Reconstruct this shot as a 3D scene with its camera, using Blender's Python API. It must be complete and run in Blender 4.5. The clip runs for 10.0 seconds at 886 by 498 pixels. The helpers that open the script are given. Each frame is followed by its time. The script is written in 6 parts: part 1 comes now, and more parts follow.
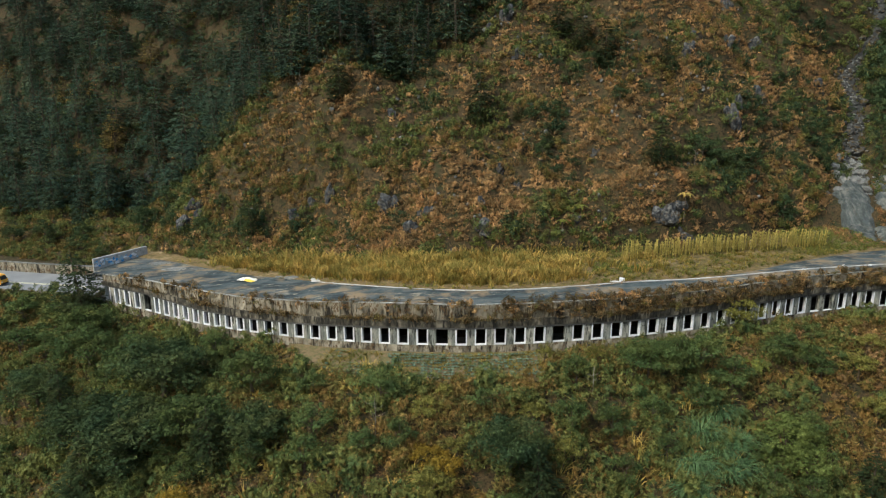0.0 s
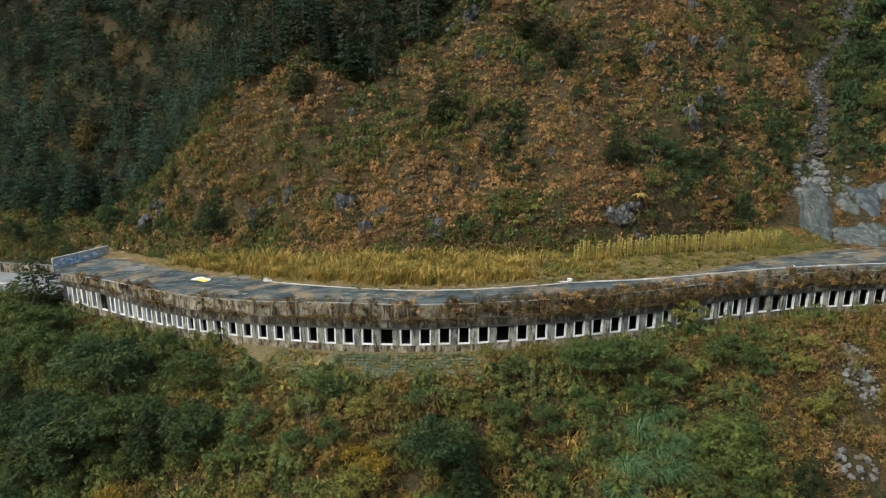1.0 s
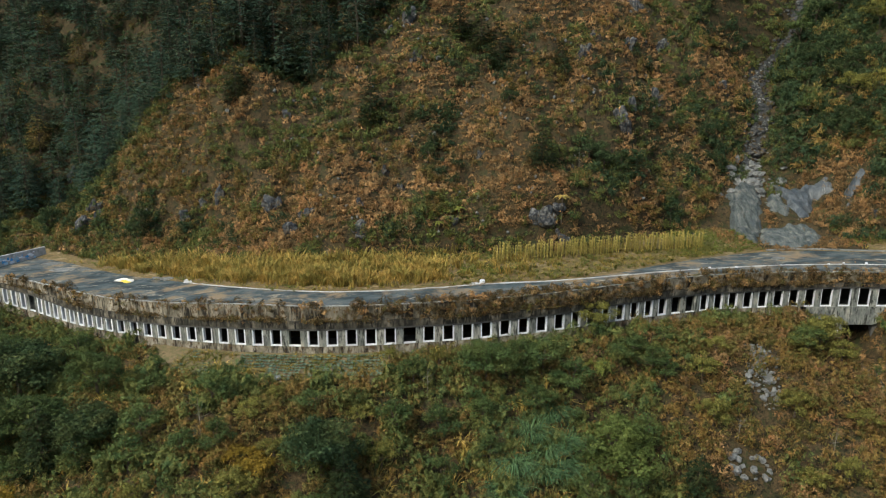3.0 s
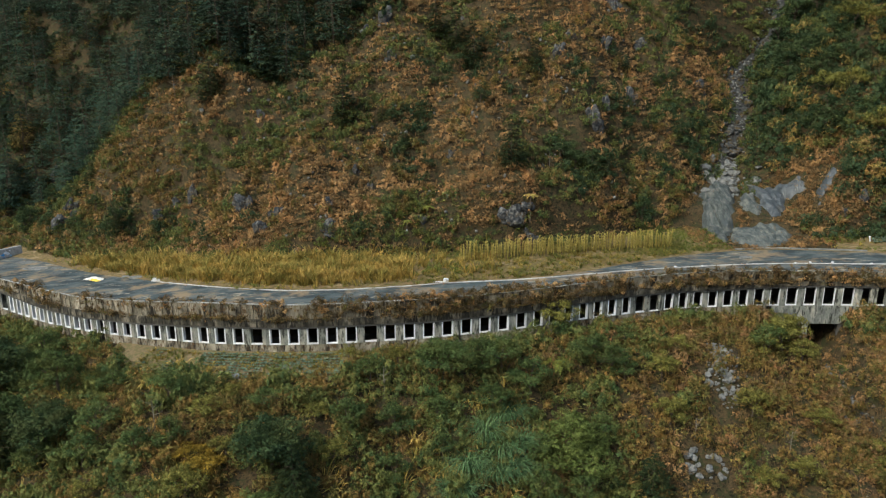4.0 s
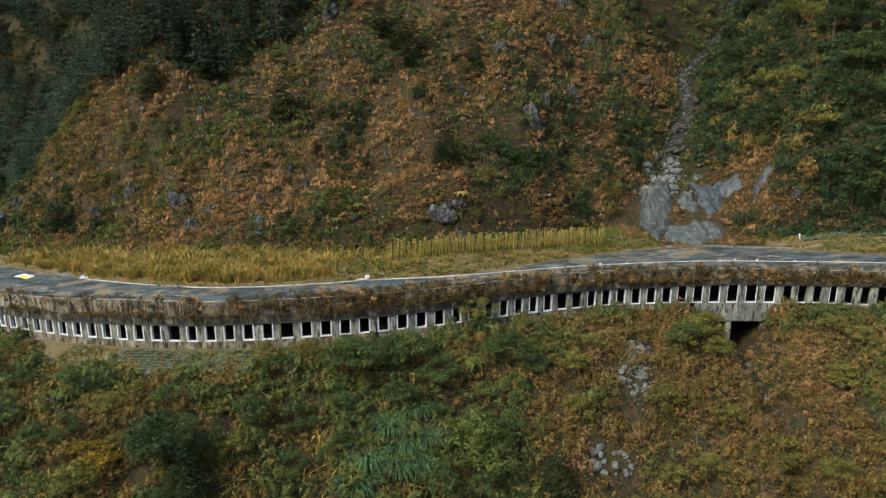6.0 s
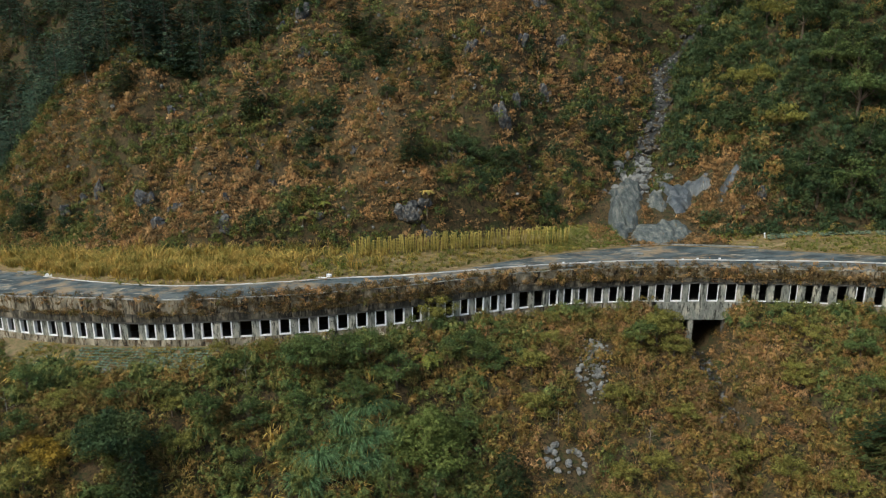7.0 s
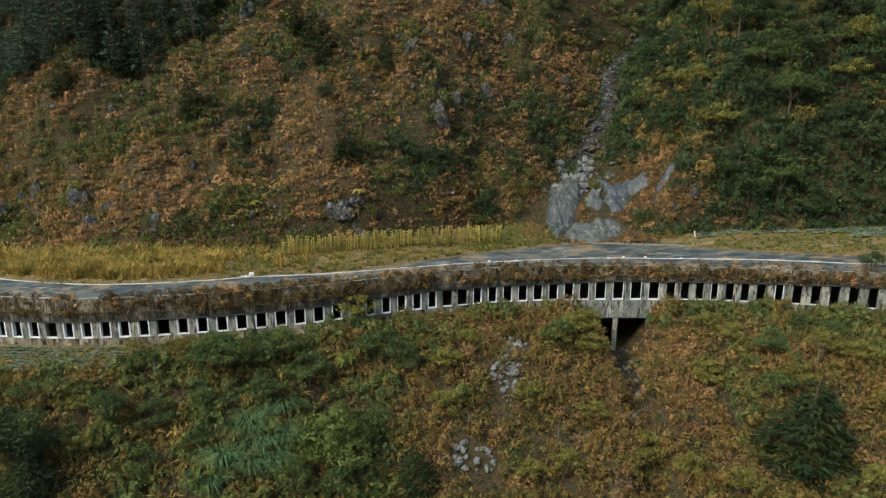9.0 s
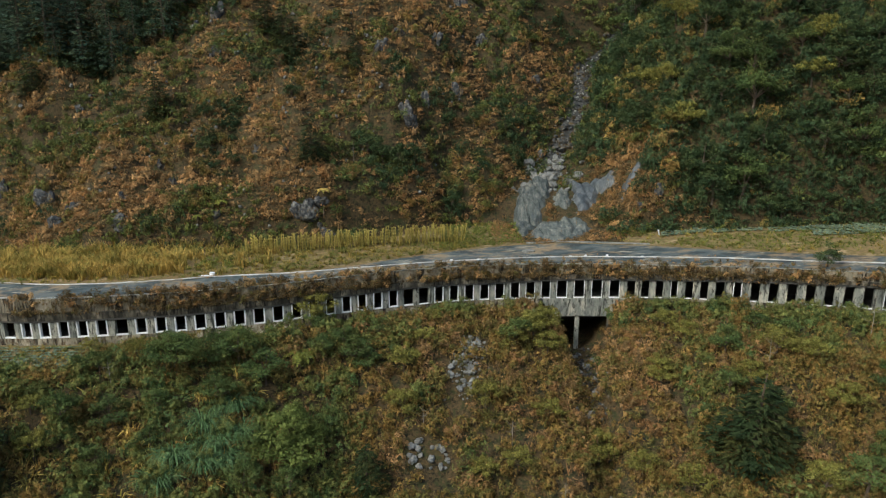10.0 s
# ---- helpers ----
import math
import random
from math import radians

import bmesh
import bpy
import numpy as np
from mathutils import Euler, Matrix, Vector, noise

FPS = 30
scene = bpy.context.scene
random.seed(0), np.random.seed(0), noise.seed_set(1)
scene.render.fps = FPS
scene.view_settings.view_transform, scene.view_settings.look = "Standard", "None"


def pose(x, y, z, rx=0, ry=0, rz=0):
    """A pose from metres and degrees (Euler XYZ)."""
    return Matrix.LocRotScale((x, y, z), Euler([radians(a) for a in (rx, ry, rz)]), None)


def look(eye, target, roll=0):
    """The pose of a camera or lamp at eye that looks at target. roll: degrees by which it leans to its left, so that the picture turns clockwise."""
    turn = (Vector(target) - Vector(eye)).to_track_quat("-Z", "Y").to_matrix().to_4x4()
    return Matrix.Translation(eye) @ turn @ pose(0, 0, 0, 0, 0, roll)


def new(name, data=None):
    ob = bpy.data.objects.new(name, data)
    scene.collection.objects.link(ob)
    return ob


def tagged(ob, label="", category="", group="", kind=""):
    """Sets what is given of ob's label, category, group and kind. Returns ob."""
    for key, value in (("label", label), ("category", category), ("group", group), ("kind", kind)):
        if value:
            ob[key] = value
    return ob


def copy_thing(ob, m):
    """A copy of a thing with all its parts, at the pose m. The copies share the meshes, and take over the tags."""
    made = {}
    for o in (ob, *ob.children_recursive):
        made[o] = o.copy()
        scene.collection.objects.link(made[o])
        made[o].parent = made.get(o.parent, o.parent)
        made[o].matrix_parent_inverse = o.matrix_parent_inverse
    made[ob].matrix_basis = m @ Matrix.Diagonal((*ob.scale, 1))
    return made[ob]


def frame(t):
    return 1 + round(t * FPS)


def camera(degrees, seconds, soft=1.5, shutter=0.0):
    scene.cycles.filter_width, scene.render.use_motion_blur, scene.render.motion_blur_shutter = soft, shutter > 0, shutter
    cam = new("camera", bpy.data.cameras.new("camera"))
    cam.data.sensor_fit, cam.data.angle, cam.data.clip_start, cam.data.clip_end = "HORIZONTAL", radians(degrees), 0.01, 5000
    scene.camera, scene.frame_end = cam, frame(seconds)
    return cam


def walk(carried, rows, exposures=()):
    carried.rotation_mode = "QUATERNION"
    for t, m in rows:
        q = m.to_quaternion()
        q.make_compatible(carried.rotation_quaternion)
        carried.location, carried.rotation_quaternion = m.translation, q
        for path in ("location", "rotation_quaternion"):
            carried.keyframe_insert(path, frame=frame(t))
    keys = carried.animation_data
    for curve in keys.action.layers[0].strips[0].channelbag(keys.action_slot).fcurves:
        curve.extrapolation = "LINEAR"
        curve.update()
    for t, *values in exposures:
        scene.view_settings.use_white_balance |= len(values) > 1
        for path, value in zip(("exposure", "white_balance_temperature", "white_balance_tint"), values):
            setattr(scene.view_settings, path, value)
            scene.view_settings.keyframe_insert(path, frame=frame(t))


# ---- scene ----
cam = camera(62.7, 10.0, soft=1.15)
PATH = [
    (0, (0.71, 0.064, 36.316), (0.7, 1.995, 35.797), 0.0),
    (0.5, (4.881, 0.025, 36.386), (4.87, 1.956, 35.866), 0.0),
    (1, (8.816, -0.106, 36.533), (8.806, 1.825, 36.012), 0.1),
    (1.5, (12.516, -0.186, 36.734), (12.507, 1.745, 36.213), 0.1),
    (2, (15.875, -0.272, 36.901), (15.866, 1.659, 36.38), 0.1),
    (2.5, (19.258, -0.37, 37.024), (19.25, 1.561, 36.502), 0.1),
    (4, (29.025, -0.732, 37.077), (29.0, 1.198, 36.552), 0.0),
    (4.5, (32.152, -0.773, 37.074), (32.127, 1.156, 36.548), -0.0),
    (5, (35.297, -0.829, 37.045), (35.271, 1.1, 36.518), 0.0),
    (5.5, (38.389, -0.841, 37.014), (38.363, 1.088, 36.486), 0.0),
    (7, (47.416, -0.982, 36.844), (47.393, 0.947, 36.314), 0.1),
    (7.5, (50.433, -1.036, 36.789), (50.41, 0.893, 36.261), 0.1),
    (8, (53.442, -1.054, 36.731), (53.418, 0.874, 36.202), 0.1),
    (8.5, (56.391, -1.066, 36.691), (56.37, 0.863, 36.162), 0.1),
    (9, (59.287, -1.13, 36.638), (59.271, 0.799, 36.109), 0.1),
    (9.5, (62.164, -1.214, 36.585), (62.152, 0.715, 36.056), 0.0),
    (10, (65.024, -1.333, 36.544), (65.017, 0.595, 36.015), -0.0),
]
walk(cam, [(t, look(eye, target, roll)) for t, eye, target, roll in PATH], [(0, 0.66, 6300, 5), (10, 0.66, 6300, 5)])

# ---------------------------------------------------------------- light
SUN_ELEV, SUN_AZ = 46.0, 230.0
world = bpy.data.worlds.new("overcast_sky")
scene.world = world
world.use_nodes = True
wn = world.node_tree
sky = wn.nodes.new("ShaderNodeTexSky")
sky.sky_type, sky.sun_disc = "NISHITA", False
sky.sun_elevation, sky.sun_rotation = radians(SUN_ELEV), radians(SUN_AZ)
sky.air_density, sky.dust_density, sky.ozone_density = 1.6, 4.0, 1.0
wn.links.new(sky.outputs[0], wn.nodes["Background"].inputs[0])
wn.nodes["Background"].inputs[1].default_value = 0.155
sun = new("sun", bpy.data.lights.new("sun", "SUN"))
sun.data.energy, sun.data.angle, sun.data.color = 1.65, radians(11), (1.0, 0.96, 0.89)
az, el = radians(SUN_AZ), radians(SUN_ELEV)
sun.matrix_world = look((0, 0, 0), (-math.sin(az) * math.cos(el), -math.cos(az) * math.cos(el), -math.sin(el)))


# ---------------------------------------------------------------- materials
def nodes_of(name):
    m = bpy.data.materials.new(name)
    m.use_nodes = True
    return m, m.node_tree.nodes, m.node_tree.links, m.node_tree.nodes["Principled BSDF"]


def ramp(n, l, fac, colours, places=None):
    r = n.new("ShaderNodeValToRGB")
    e = r.color_ramp.elements
    k = len(colours)
    places = places or [0.3 + 0.4 * i / max(1, k - 1) for i in range(k)]
    while len(e) < k:
        e.new(0.5)
    for i, c in enumerate(colours):
        e[i].position, e[i].color = places[i], (*c, 1)
    l.new(fac, r.inputs[0])
    return r.outputs[0]


def noise_node(n, l, coord, scale, detail=4.0, rough=0.6, stretch=None):
    t = n.new("ShaderNodeTexNoise")
    t.inputs["Scale"].default_value, t.inputs["Detail"].default_value, t.inputs["Roughness"].default_value = scale, detail, rough
    if stretch:
        mp = n.new("ShaderNodeMapping")
        mp.inputs["Scale"].default_value = stretch
        l.new(coord, mp.inputs[0])
        coord = mp.outputs[0]
    l.new(coord, t.inputs["Vector"])
    return t.outputs[0]


def mix(n, l, kind, fac, a, b):
    m = n.new("ShaderNodeMix")
    m.data_type, m.blend_type = "RGBA", kind
    for sock, v in ((m.inputs[0], fac), (m.inputs[6], a), (m.inputs[7], b)):
        if isinstance(v, (int, float)):
            sock.default_value = v
        elif isinstance(v, tuple):
            sock.default_value = (*v, 1)
        else:
            l.new(v, sock)
    return m.outputs[2]


def grey(n, l, fac, low, high):
    return ramp(n, l, fac, [(low,) * 3, (high,) * 3], [0.0, 1.0])


def leaf_mat(name, colours, patch=0.12, spread=(0.6, 1.4), rough=0.7, see=0.16, ragged=13.0, size=1.0, holes=0.45, detail=5.0, mottle=(0.45, 1.5)):
    """Foliage: patches of colour over some metres, each spray of its own shade, ragged between its leaflets, a little light through it."""
    m, n, l, b = nodes_of(name)
    co = n.new("ShaderNodeTexCoord").outputs["Object"]
    oi, geo = n.new("ShaderNodeObjectInfo"), n.new("ShaderNodeNewGeometry")
    add = n.new("ShaderNodeVectorMath")
    add.operation = "ADD"
    l.new(co, add.inputs[0])
    sc = n.new("ShaderNodeVectorMath")
    sc.operation = "SCALE"
    sc.inputs[0].default_value = (40, 30, 20)
    l.new(oi.outputs["Random"], sc.inputs["Scale"])
    l.new(sc.outputs[0], add.inputs[1])
    c = ramp(n, l, noise_node(n, l, add.outputs[0], patch, detail, 0.72 if detail > 4 else 0.55), colours)
    c = mix(n, l, "MULTIPLY", 1.0, c, grey(n, l, geo.outputs["Random Per Island"], *spread))
    c = mix(n, l, "MULTIPLY", 1.0, c, grey(n, l, oi.outputs["Random"], 0.8, 1.2))
    if ragged:
        c = mix(n, l, "MULTIPLY", 1.0, c, ramp(n, l, noise_node(n, l, co, ragged * 1.7 / size, 2.0, 0.6), [(mottle[0],) * 3, (mottle[1],) * 3], [0.38, 0.62]))
    l.new(c, b.inputs["Base Color"])
    b.inputs["Roughness"].default_value = rough
    b.inputs["Specular IOR Level"].default_value = 0.06
    tr = n.new("ShaderNodeBsdfTranslucent")
    l.new(c, tr.inputs[0])
    mx = n.new("ShaderNodeMixShader")
    mx.inputs[0].default_value = see
    l.new(b.outputs[0], mx.inputs[1])
    l.new(tr.outputs[0], mx.inputs[2])
    if ragged:
        hole = ramp(n, l, noise_node(n, l, co, ragged / size, 2.0, 0.6), [(1, 1, 1), (0, 0, 0)], [holes, holes + 0.04])
        tp, cut = n.new("ShaderNodeBsdfTransparent"), n.new("ShaderNodeMixShader")
        l.new(hole, cut.inputs[0])
        l.new(mx.outputs[0], cut.inputs[1])
        l.new(tp.outputs[0], cut.inputs[2])
        mx = cut
    l.new(mx.outputs[0], n["Material Output"].inputs[0])
    return m


def solid_mat(name, colours, scale=1.0, rough=0.85, bump=0.3, fine=8.0, stretch=None, places=None, stain=None, grime=None):
    """Mineral surface: broad stains, fine grain and relief."""
    m, n, l, b = nodes_of(name)
    co = n.new("ShaderNodeTexCoord").outputs["Object"]
    oi = n.new("ShaderNodeObjectInfo")
    big = noise_node(n, l, co, scale, 5.0, 0.65, stretch)
    small = noise_node(n, l, co, fine, 4.0, 0.7)
    c = ramp(n, l, big, colours, places)
    c = mix(n, l, "MULTIPLY", 1.0, c, grey(n, l, small, 0.6, 1.4))
    c = mix(n, l, "MULTIPLY", 1.0, c, grey(n, l, oi.outputs["Random"], 0.85, 1.15))
    if stain:
        colour, s_scale, s_stretch, lo, hi = stain
        c = mix(n, l, "MIX", ramp(n, l, noise_node(n, l, co, s_scale, 5.0, 0.7, s_stretch), [(0, 0, 0), (1, 1, 1)], [lo, hi]), c, colour)
    if grime:
        colour, s_scale, s_stretch, lo, hi = grime
        c = mix(n, l, "MIX", ramp(n, l, noise_node(n, l, co, s_scale, 6.0, 0.75, s_stretch), [(0, 0, 0), (1, 1, 1)], [lo, hi]), c, colour)
    l.new(c, b.inputs["Base Color"])
    b.inputs["Roughness"].default_value = rough
    b.inputs["Specular IOR Level"].default_value = 0.5 if rough < 0.6 else 0.12
    bp = n.new("ShaderNodeBump")
    bp.inputs["Strength"].default_value, bp.inputs["Distance"].default_value = bump, 0.1
    l.new(small, bp.inputs["Height"])
    l.new(bp.outputs[0], b.inputs["Normal"])
    return m


M_EARTH = solid_mat("littered_earth", [(0.02, 0.016, 0.009), (0.06, 0.041, 0.021), (0.03, 0.026, 0.012), (0.085, 0.056, 0.028), (0.035, 0.03, 0.014)], 2.2, 0.95, 1.0, 7.0, None, [0.38, 0.45, 0.5, 0.56, 0.63],
                    stain=((0.03, 0.034, 0.014), 0.7, None, 0.5, 0.6), grime=((0.012, 0.012, 0.008), 1.7, None, 0.53, 0.6))
M_ASPHALT = solid_mat("old_asphalt", [(0.03, 0.042, 0.046), (0.058, 0.077, 0.08), (0.1, 0.116, 0.114)], 0.45, 0.7, 0.15, 5.0, (0.5, 1.0, 1.0),
                      [0.41, 0.5, 0.6], stain=((0.2, 0.15, 0.092), 0.22, (0.8, 1.3, 1.0), 0.5, 0.62), grime=((0.26, 0.235, 0.18), 0.5, (0.45, 1.6, 1), 0.58, 0.63))
M_ROAD = solid_mat("road_asphalt", [(0.15, 0.16, 0.165), (0.21, 0.215, 0.215)], 0.2, 0.75, 0.1, 6.0)
M_CONC = solid_mat("weathered_concrete", [(0.08, 0.074, 0.055), (0.2, 0.18, 0.135), (0.4, 0.36, 0.28)], 0.8, 0.9, 0.6, 4.5, (1.0, 1.0, 0.5),
                   stain=((0.022, 0.02, 0.016), 0.9, (1.2, 1.2, 0.22), 0.5, 0.59),
                   grime=((0.09, 0.058, 0.03), 1.6, (1, 1, 0.6), 0.53, 0.6))
M_POST = solid_mat("post_concrete", [(0.08, 0.09, 0.086), (0.19, 0.2, 0.178), (0.4, 0.38, 0.31)], 0.9, 0.9, 0.5, 5.0, (1.0, 1.0, 0.4),
                   stain=((0.04, 0.043, 0.038), 1.3, (1.6, 1.6, 0.3), 0.52, 0.6),
                   grime=((0.028, 0.028, 0.024), 2.2, (1, 1, 0.5), 0.57, 0.64))
# Band darker than the wall above: its stains, and shade put into the colour.
M_BAND = solid_mat("stained_shaded_band", [(0.035, 0.034, 0.028), (0.085, 0.078, 0.06), (0.2, 0.18, 0.14)], 0.7, 0.9, 0.6, 4.5, (1.0, 1.0, 0.6), [0.4, 0.52, 0.66],
                   stain=((0.02, 0.019, 0.016), 1.2, (1.4, 1.4, 0.25), 0.5, 0.58))
# Darker than outer concrete; shade of the inside is put into its colour.
M_DARKCONC = solid_mat("shaded_concrete", [(0.05, 0.05, 0.05), (0.10, 0.10, 0.095)], 0.6, 0.9, 0.3, 4.0)
M_WHITE = solid_mat("white_paint", [(0.5, 0.52, 0.55), (0.66, 0.68, 0.71)], 0.9, 0.6, 0.1, 5.0, stain=((0.33, 0.31, 0.28), 1.3, (1, 1, 0.5), 0.63, 0.78))
M_ROCK = solid_mat("grey_rock", [(0.02, 0.022, 0.024), (0.05, 0.053, 0.053), (0.17, 0.17, 0.155)], 1.5, 0.85, 1.0, 4.0, None, [0.38, 0.52, 0.64], stain=((0.06, 0.043, 0.02), 1.1, None, 0.5, 0.58))
M_SLAB = solid_mat("bare_bedrock", [(0.036, 0.045, 0.044), (0.07, 0.081, 0.077), (0.135, 0.138, 0.122)], 0.8, 0.65, 1.0, 3.0, (1.8, 0.6, 0.6), [0.37, 0.5, 0.64],
                   stain=((0.05, 0.06, 0.062), 0.8, (1.8, 0.3, 0.3), 0.52, 0.64), grime=((0.1, 0.07, 0.04), 0.9, (1.5, 0.5, 0.5), 0.6, 0.68))
M_VERGE = solid_mat("dusty_grassy_verge", [(0.09, 0.075, 0.028), (0.2, 0.14, 0.07), (0.11, 0.09, 0.032), (0.27, 0.2, 0.115)], 0.6, 0.95, 0.8, 3.5, (0.6, 1, 1), [0.36, 0.46, 0.54, 0.64])
M_DIRT = solid_mat("tilled_earth", [(0.055, 0.06, 0.024), (0.15, 0.108, 0.062), (0.07, 0.072, 0.028), (0.19, 0.135, 0.08)], 1.1, 0.95, 0.6, 3.0)
M_BARK = solid_mat("bark", [(0.055, 0.042, 0.03), (0.13, 0.105, 0.08)], 2.0, 0.95, 0.6, 9.0)
M_PALE = solid_mat("pale_bark", [(0.15, 0.135, 0.11), (0.24, 0.22, 0.185)], 2.0, 0.9, 0.4, 9.0)

# Extra blue in the needles stands for haze over the far wood.
M_PINE = leaf_mat("pine_needles", [(0.019, 0.041, 0.031), (0.034, 0.06, 0.038), (0.07, 0.078, 0.036)], 3.0, (0.65, 1.35), ragged=80, holes=0.36, see=0.15)
M_DARKPINE = leaf_mat("dark_pine_needles", [(0.016, 0.03, 0.014), (0.028, 0.042, 0.016), (0.056, 0.056, 0.018)], 3.0, (0.6, 1.4), ragged=80, holes=0.36, see=0.15)
M_RUSTPINE = leaf_mat("rusty_needles", [(0.07, 0.07, 0.024), (0.14, 0.09, 0.024)], 3.5, (0.5, 1.4), ragged=70, holes=0.36)
M_BROAD = leaf_mat("broad_leaves", [(0.038, 0.068, 0.026), (0.062, 0.09, 0.029), (0.108, 0.112, 0.032)], 2.5, ragged=85)
M_GREEN = leaf_mat("green_bush_leaves", [(0.04, 0.074, 0.028), (0.074, 0.104, 0.034), (0.125, 0.126, 0.036), (0.05, 0.086, 0.032), (0.098, 0.112, 0.04)], 0.30)
M_OLIVE = leaf_mat("olive_bush_leaves", [(0.08, 0.088, 0.028), (0.165, 0.136, 0.036), (0.215, 0.126, 0.042), (0.088, 0.098, 0.029), (0.2, 0.145, 0.048), (0.165, 0.092, 0.036)], 0.30)
# Both browns below carry added blue for haze on the upper slope.
M_FERN = leaf_mat("dry_fern_fronds", [(0.145, 0.086, 0.044), (0.32, 0.172, 0.07), (0.125, 0.092, 0.044), (0.39, 0.228, 0.098), (0.205, 0.12, 0.055)], 0.2, (0.78, 1.22), detail=5.0, mottle=(0.65, 1.3))
M_STRAW = leaf_mat("dry_slope_grass", [(0.2, 0.12, 0.06), (0.4, 0.228, 0.095), (0.18, 0.128, 0.058), (0.5, 0.315, 0.138), (0.28, 0.17, 0.078)], 0.2, (0.72, 1.28), ragged=0, detail=5.0)
M_REED = leaf_mat("yellow_reeds", [(0.32, 0.21, 0.055), (0.46, 0.31, 0.085), (0.2, 0.18, 0.045), (0.38, 0.245, 0.065)], 0.35, (0.6, 1.4), ragged=0)
M_MAIZE = leaf_mat("dried_maize", [(0.30, 0.25, 0.075), (0.42, 0.34, 0.10), (0.23, 0.23, 0.06)], 0.4, (0.6, 1.4), ragged=0)
M_GRASS = leaf_mat("verge_grass", [(0.12, 0.135, 0.032), (0.28, 0.20, 0.05), (0.09, 0.12, 0.03), (0.26, 0.16, 0.05)], 0.35, ragged=0)
M_PAMPAS = leaf_mat("blue_green_cane", [(0.045, 0.09, 0.036), (0.085, 0.145, 0.062), (0.14, 0.2, 0.09)], 0.5, (0.3, 1.8), ragged=0, see=0.12)
# Bluer greens, with the hillside's haze put into the colour.
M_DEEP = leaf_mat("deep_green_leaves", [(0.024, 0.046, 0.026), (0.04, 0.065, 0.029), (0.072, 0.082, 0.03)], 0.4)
M_DEEPTREE = leaf_mat("deep_tree_leaves", [(0.022, 0.042, 0.021), (0.038, 0.06, 0.024), (0.074, 0.082, 0.027)], 2.5, ragged=85)
M_LIME2 = leaf_mat("fresh_leaves", [(0.07, 0.11, 0.028), (0.14, 0.155, 0.034), (0.06, 0.10, 0.03)], 0.5)
M_CABB = leaf_mat("cabbage_leaves", [(0.07, 0.105, 0.068), (0.13, 0.165, 0.115)], 0.6, (0.6, 1.4), ragged=0)
M_BRIGHT = leaf_mat("yellow_green_fronds", [(0.1, 0.12, 0.026), (0.15, 0.15, 0.03)], 0.5, ragged=0)
M_LIME = leaf_mat("lime_tree_leaves", [(0.062, 0.088, 0.025), (0.105, 0.125, 0.032)], 2.5, ragged=85)
M_BRUSH = leaf_mat("rusty_brush", [(0.07, 0.046, 0.024), (0.15, 0.092, 0.04), (0.065, 0.056, 0.026), (0.2, 0.135, 0.065), (0.09, 0.055, 0.026)], 0.5, (0.65, 1.35), detail=6.0)
M_GOLD = leaf_mat("golden_leaves", [(0.16, 0.10, 0.015), (0.20, 0.135, 0.02), (0.10, 0.09, 0.02)], 2.5, ragged=85)


# ---------------------------------------------------------------- the lie of the land
#LAND-BEGIN
def curve(xs, ys, soft=2.0):
    """A smooth function of x through the knots."""
    g = np.arange(xs[0] - 30, xs[-1] + 30, 0.25)
    v = np.interp(g, xs, ys)
    k = np.exp(-0.5 * (np.arange(-40, 41) * 0.25 / soft) ** 2)
    v = np.convolve(np.pad(v, 40, mode="edge"), k / k.sum(), "valid")
    return lambda x: np.interp(x, g, v)


KX = [-260, -130, -110, -90, -75, -61, -54, -42, -32, -20, -7.5, 3.5, 13, 26, 38.6, 47.5, 58, 67, 74, 79, 87, 100, 111, 118, 128, 150, 300]
FRONT = curve(KX, [185, 153, 146, 141, 138.3, 129.9, 126, 117.3, 110.4, 105.2, 101.1, 99.2, 98.9, 100, 102.5, 105.7, 109.1, 111.4, 112, 112.1, 111.3, 108.4, 104.8, 102.5, 99, 90, 30], 1.5)
HEAD = curve(KX, [-10, -9, -8, -7.5, -7, -6.3, -6.2, -6, -5, -4.1, -2.95, -2.45, -1.9, -1.6, -1.1, -0.8, -0.45, -0.5, -0.4, -0.1, 0.5, 1.27, 2.2, 2.7, 3.2, 4.5, 9])
SILL = curve(KX, [-10, -10, -10, -9.7, -9.6, -9.4, -9.4, -8.5, -7.2, -6.4, -5.55, -4.95, -4.5, -4, -3.6, -3.4, -3.3, -3.2, -3.1, -3, -2.6, -1.6, -0.9, -0.5, -0.1, 1, 6])
ROOF = curve(KX, [-8, -8, -7, -6, -5.2, -4.2, -3.6, -2.6, -1.6, -0.5, 0.8, 1.1, 1.5, 1.9, 2.2, 2.3, 2.5, 2.5, 2.6, 2.7, 3.0, 3.6, 4.4, 4.8, 5.3, 6.5, 12])
DECK = curve([-80, -68, -61, -45, -30, -22, -17, -11, -4.6, 5, 22, 28, 37, 43, 48, 57, 66, 74, 85, 100, 109, 120, 140, 200],
             [14, 14, 13.6, 12.5, 12, 11, 9.6, 8.3, 7.4, 7.1, 7.2, 7.7, 6.8, 6.2, 6.2, 8, 10, 12.2, 14, 13, 11, 10, 11, 11], 1.5)
KERB = curve([-22.4, -17, -11, -4.6, 5, 14, 22, 28, 37, 47, 57, 67, 75, 85, 95, 107, 120, 130, 170], [10.5, 9.3, 8, 7.1, 6.8, 6.7, 6.9, 7.4, 6.3, 4.9, 4.0, 3.6, 4, 4.5, 4.8, 5.4, 5, 6, 6], 1.5)
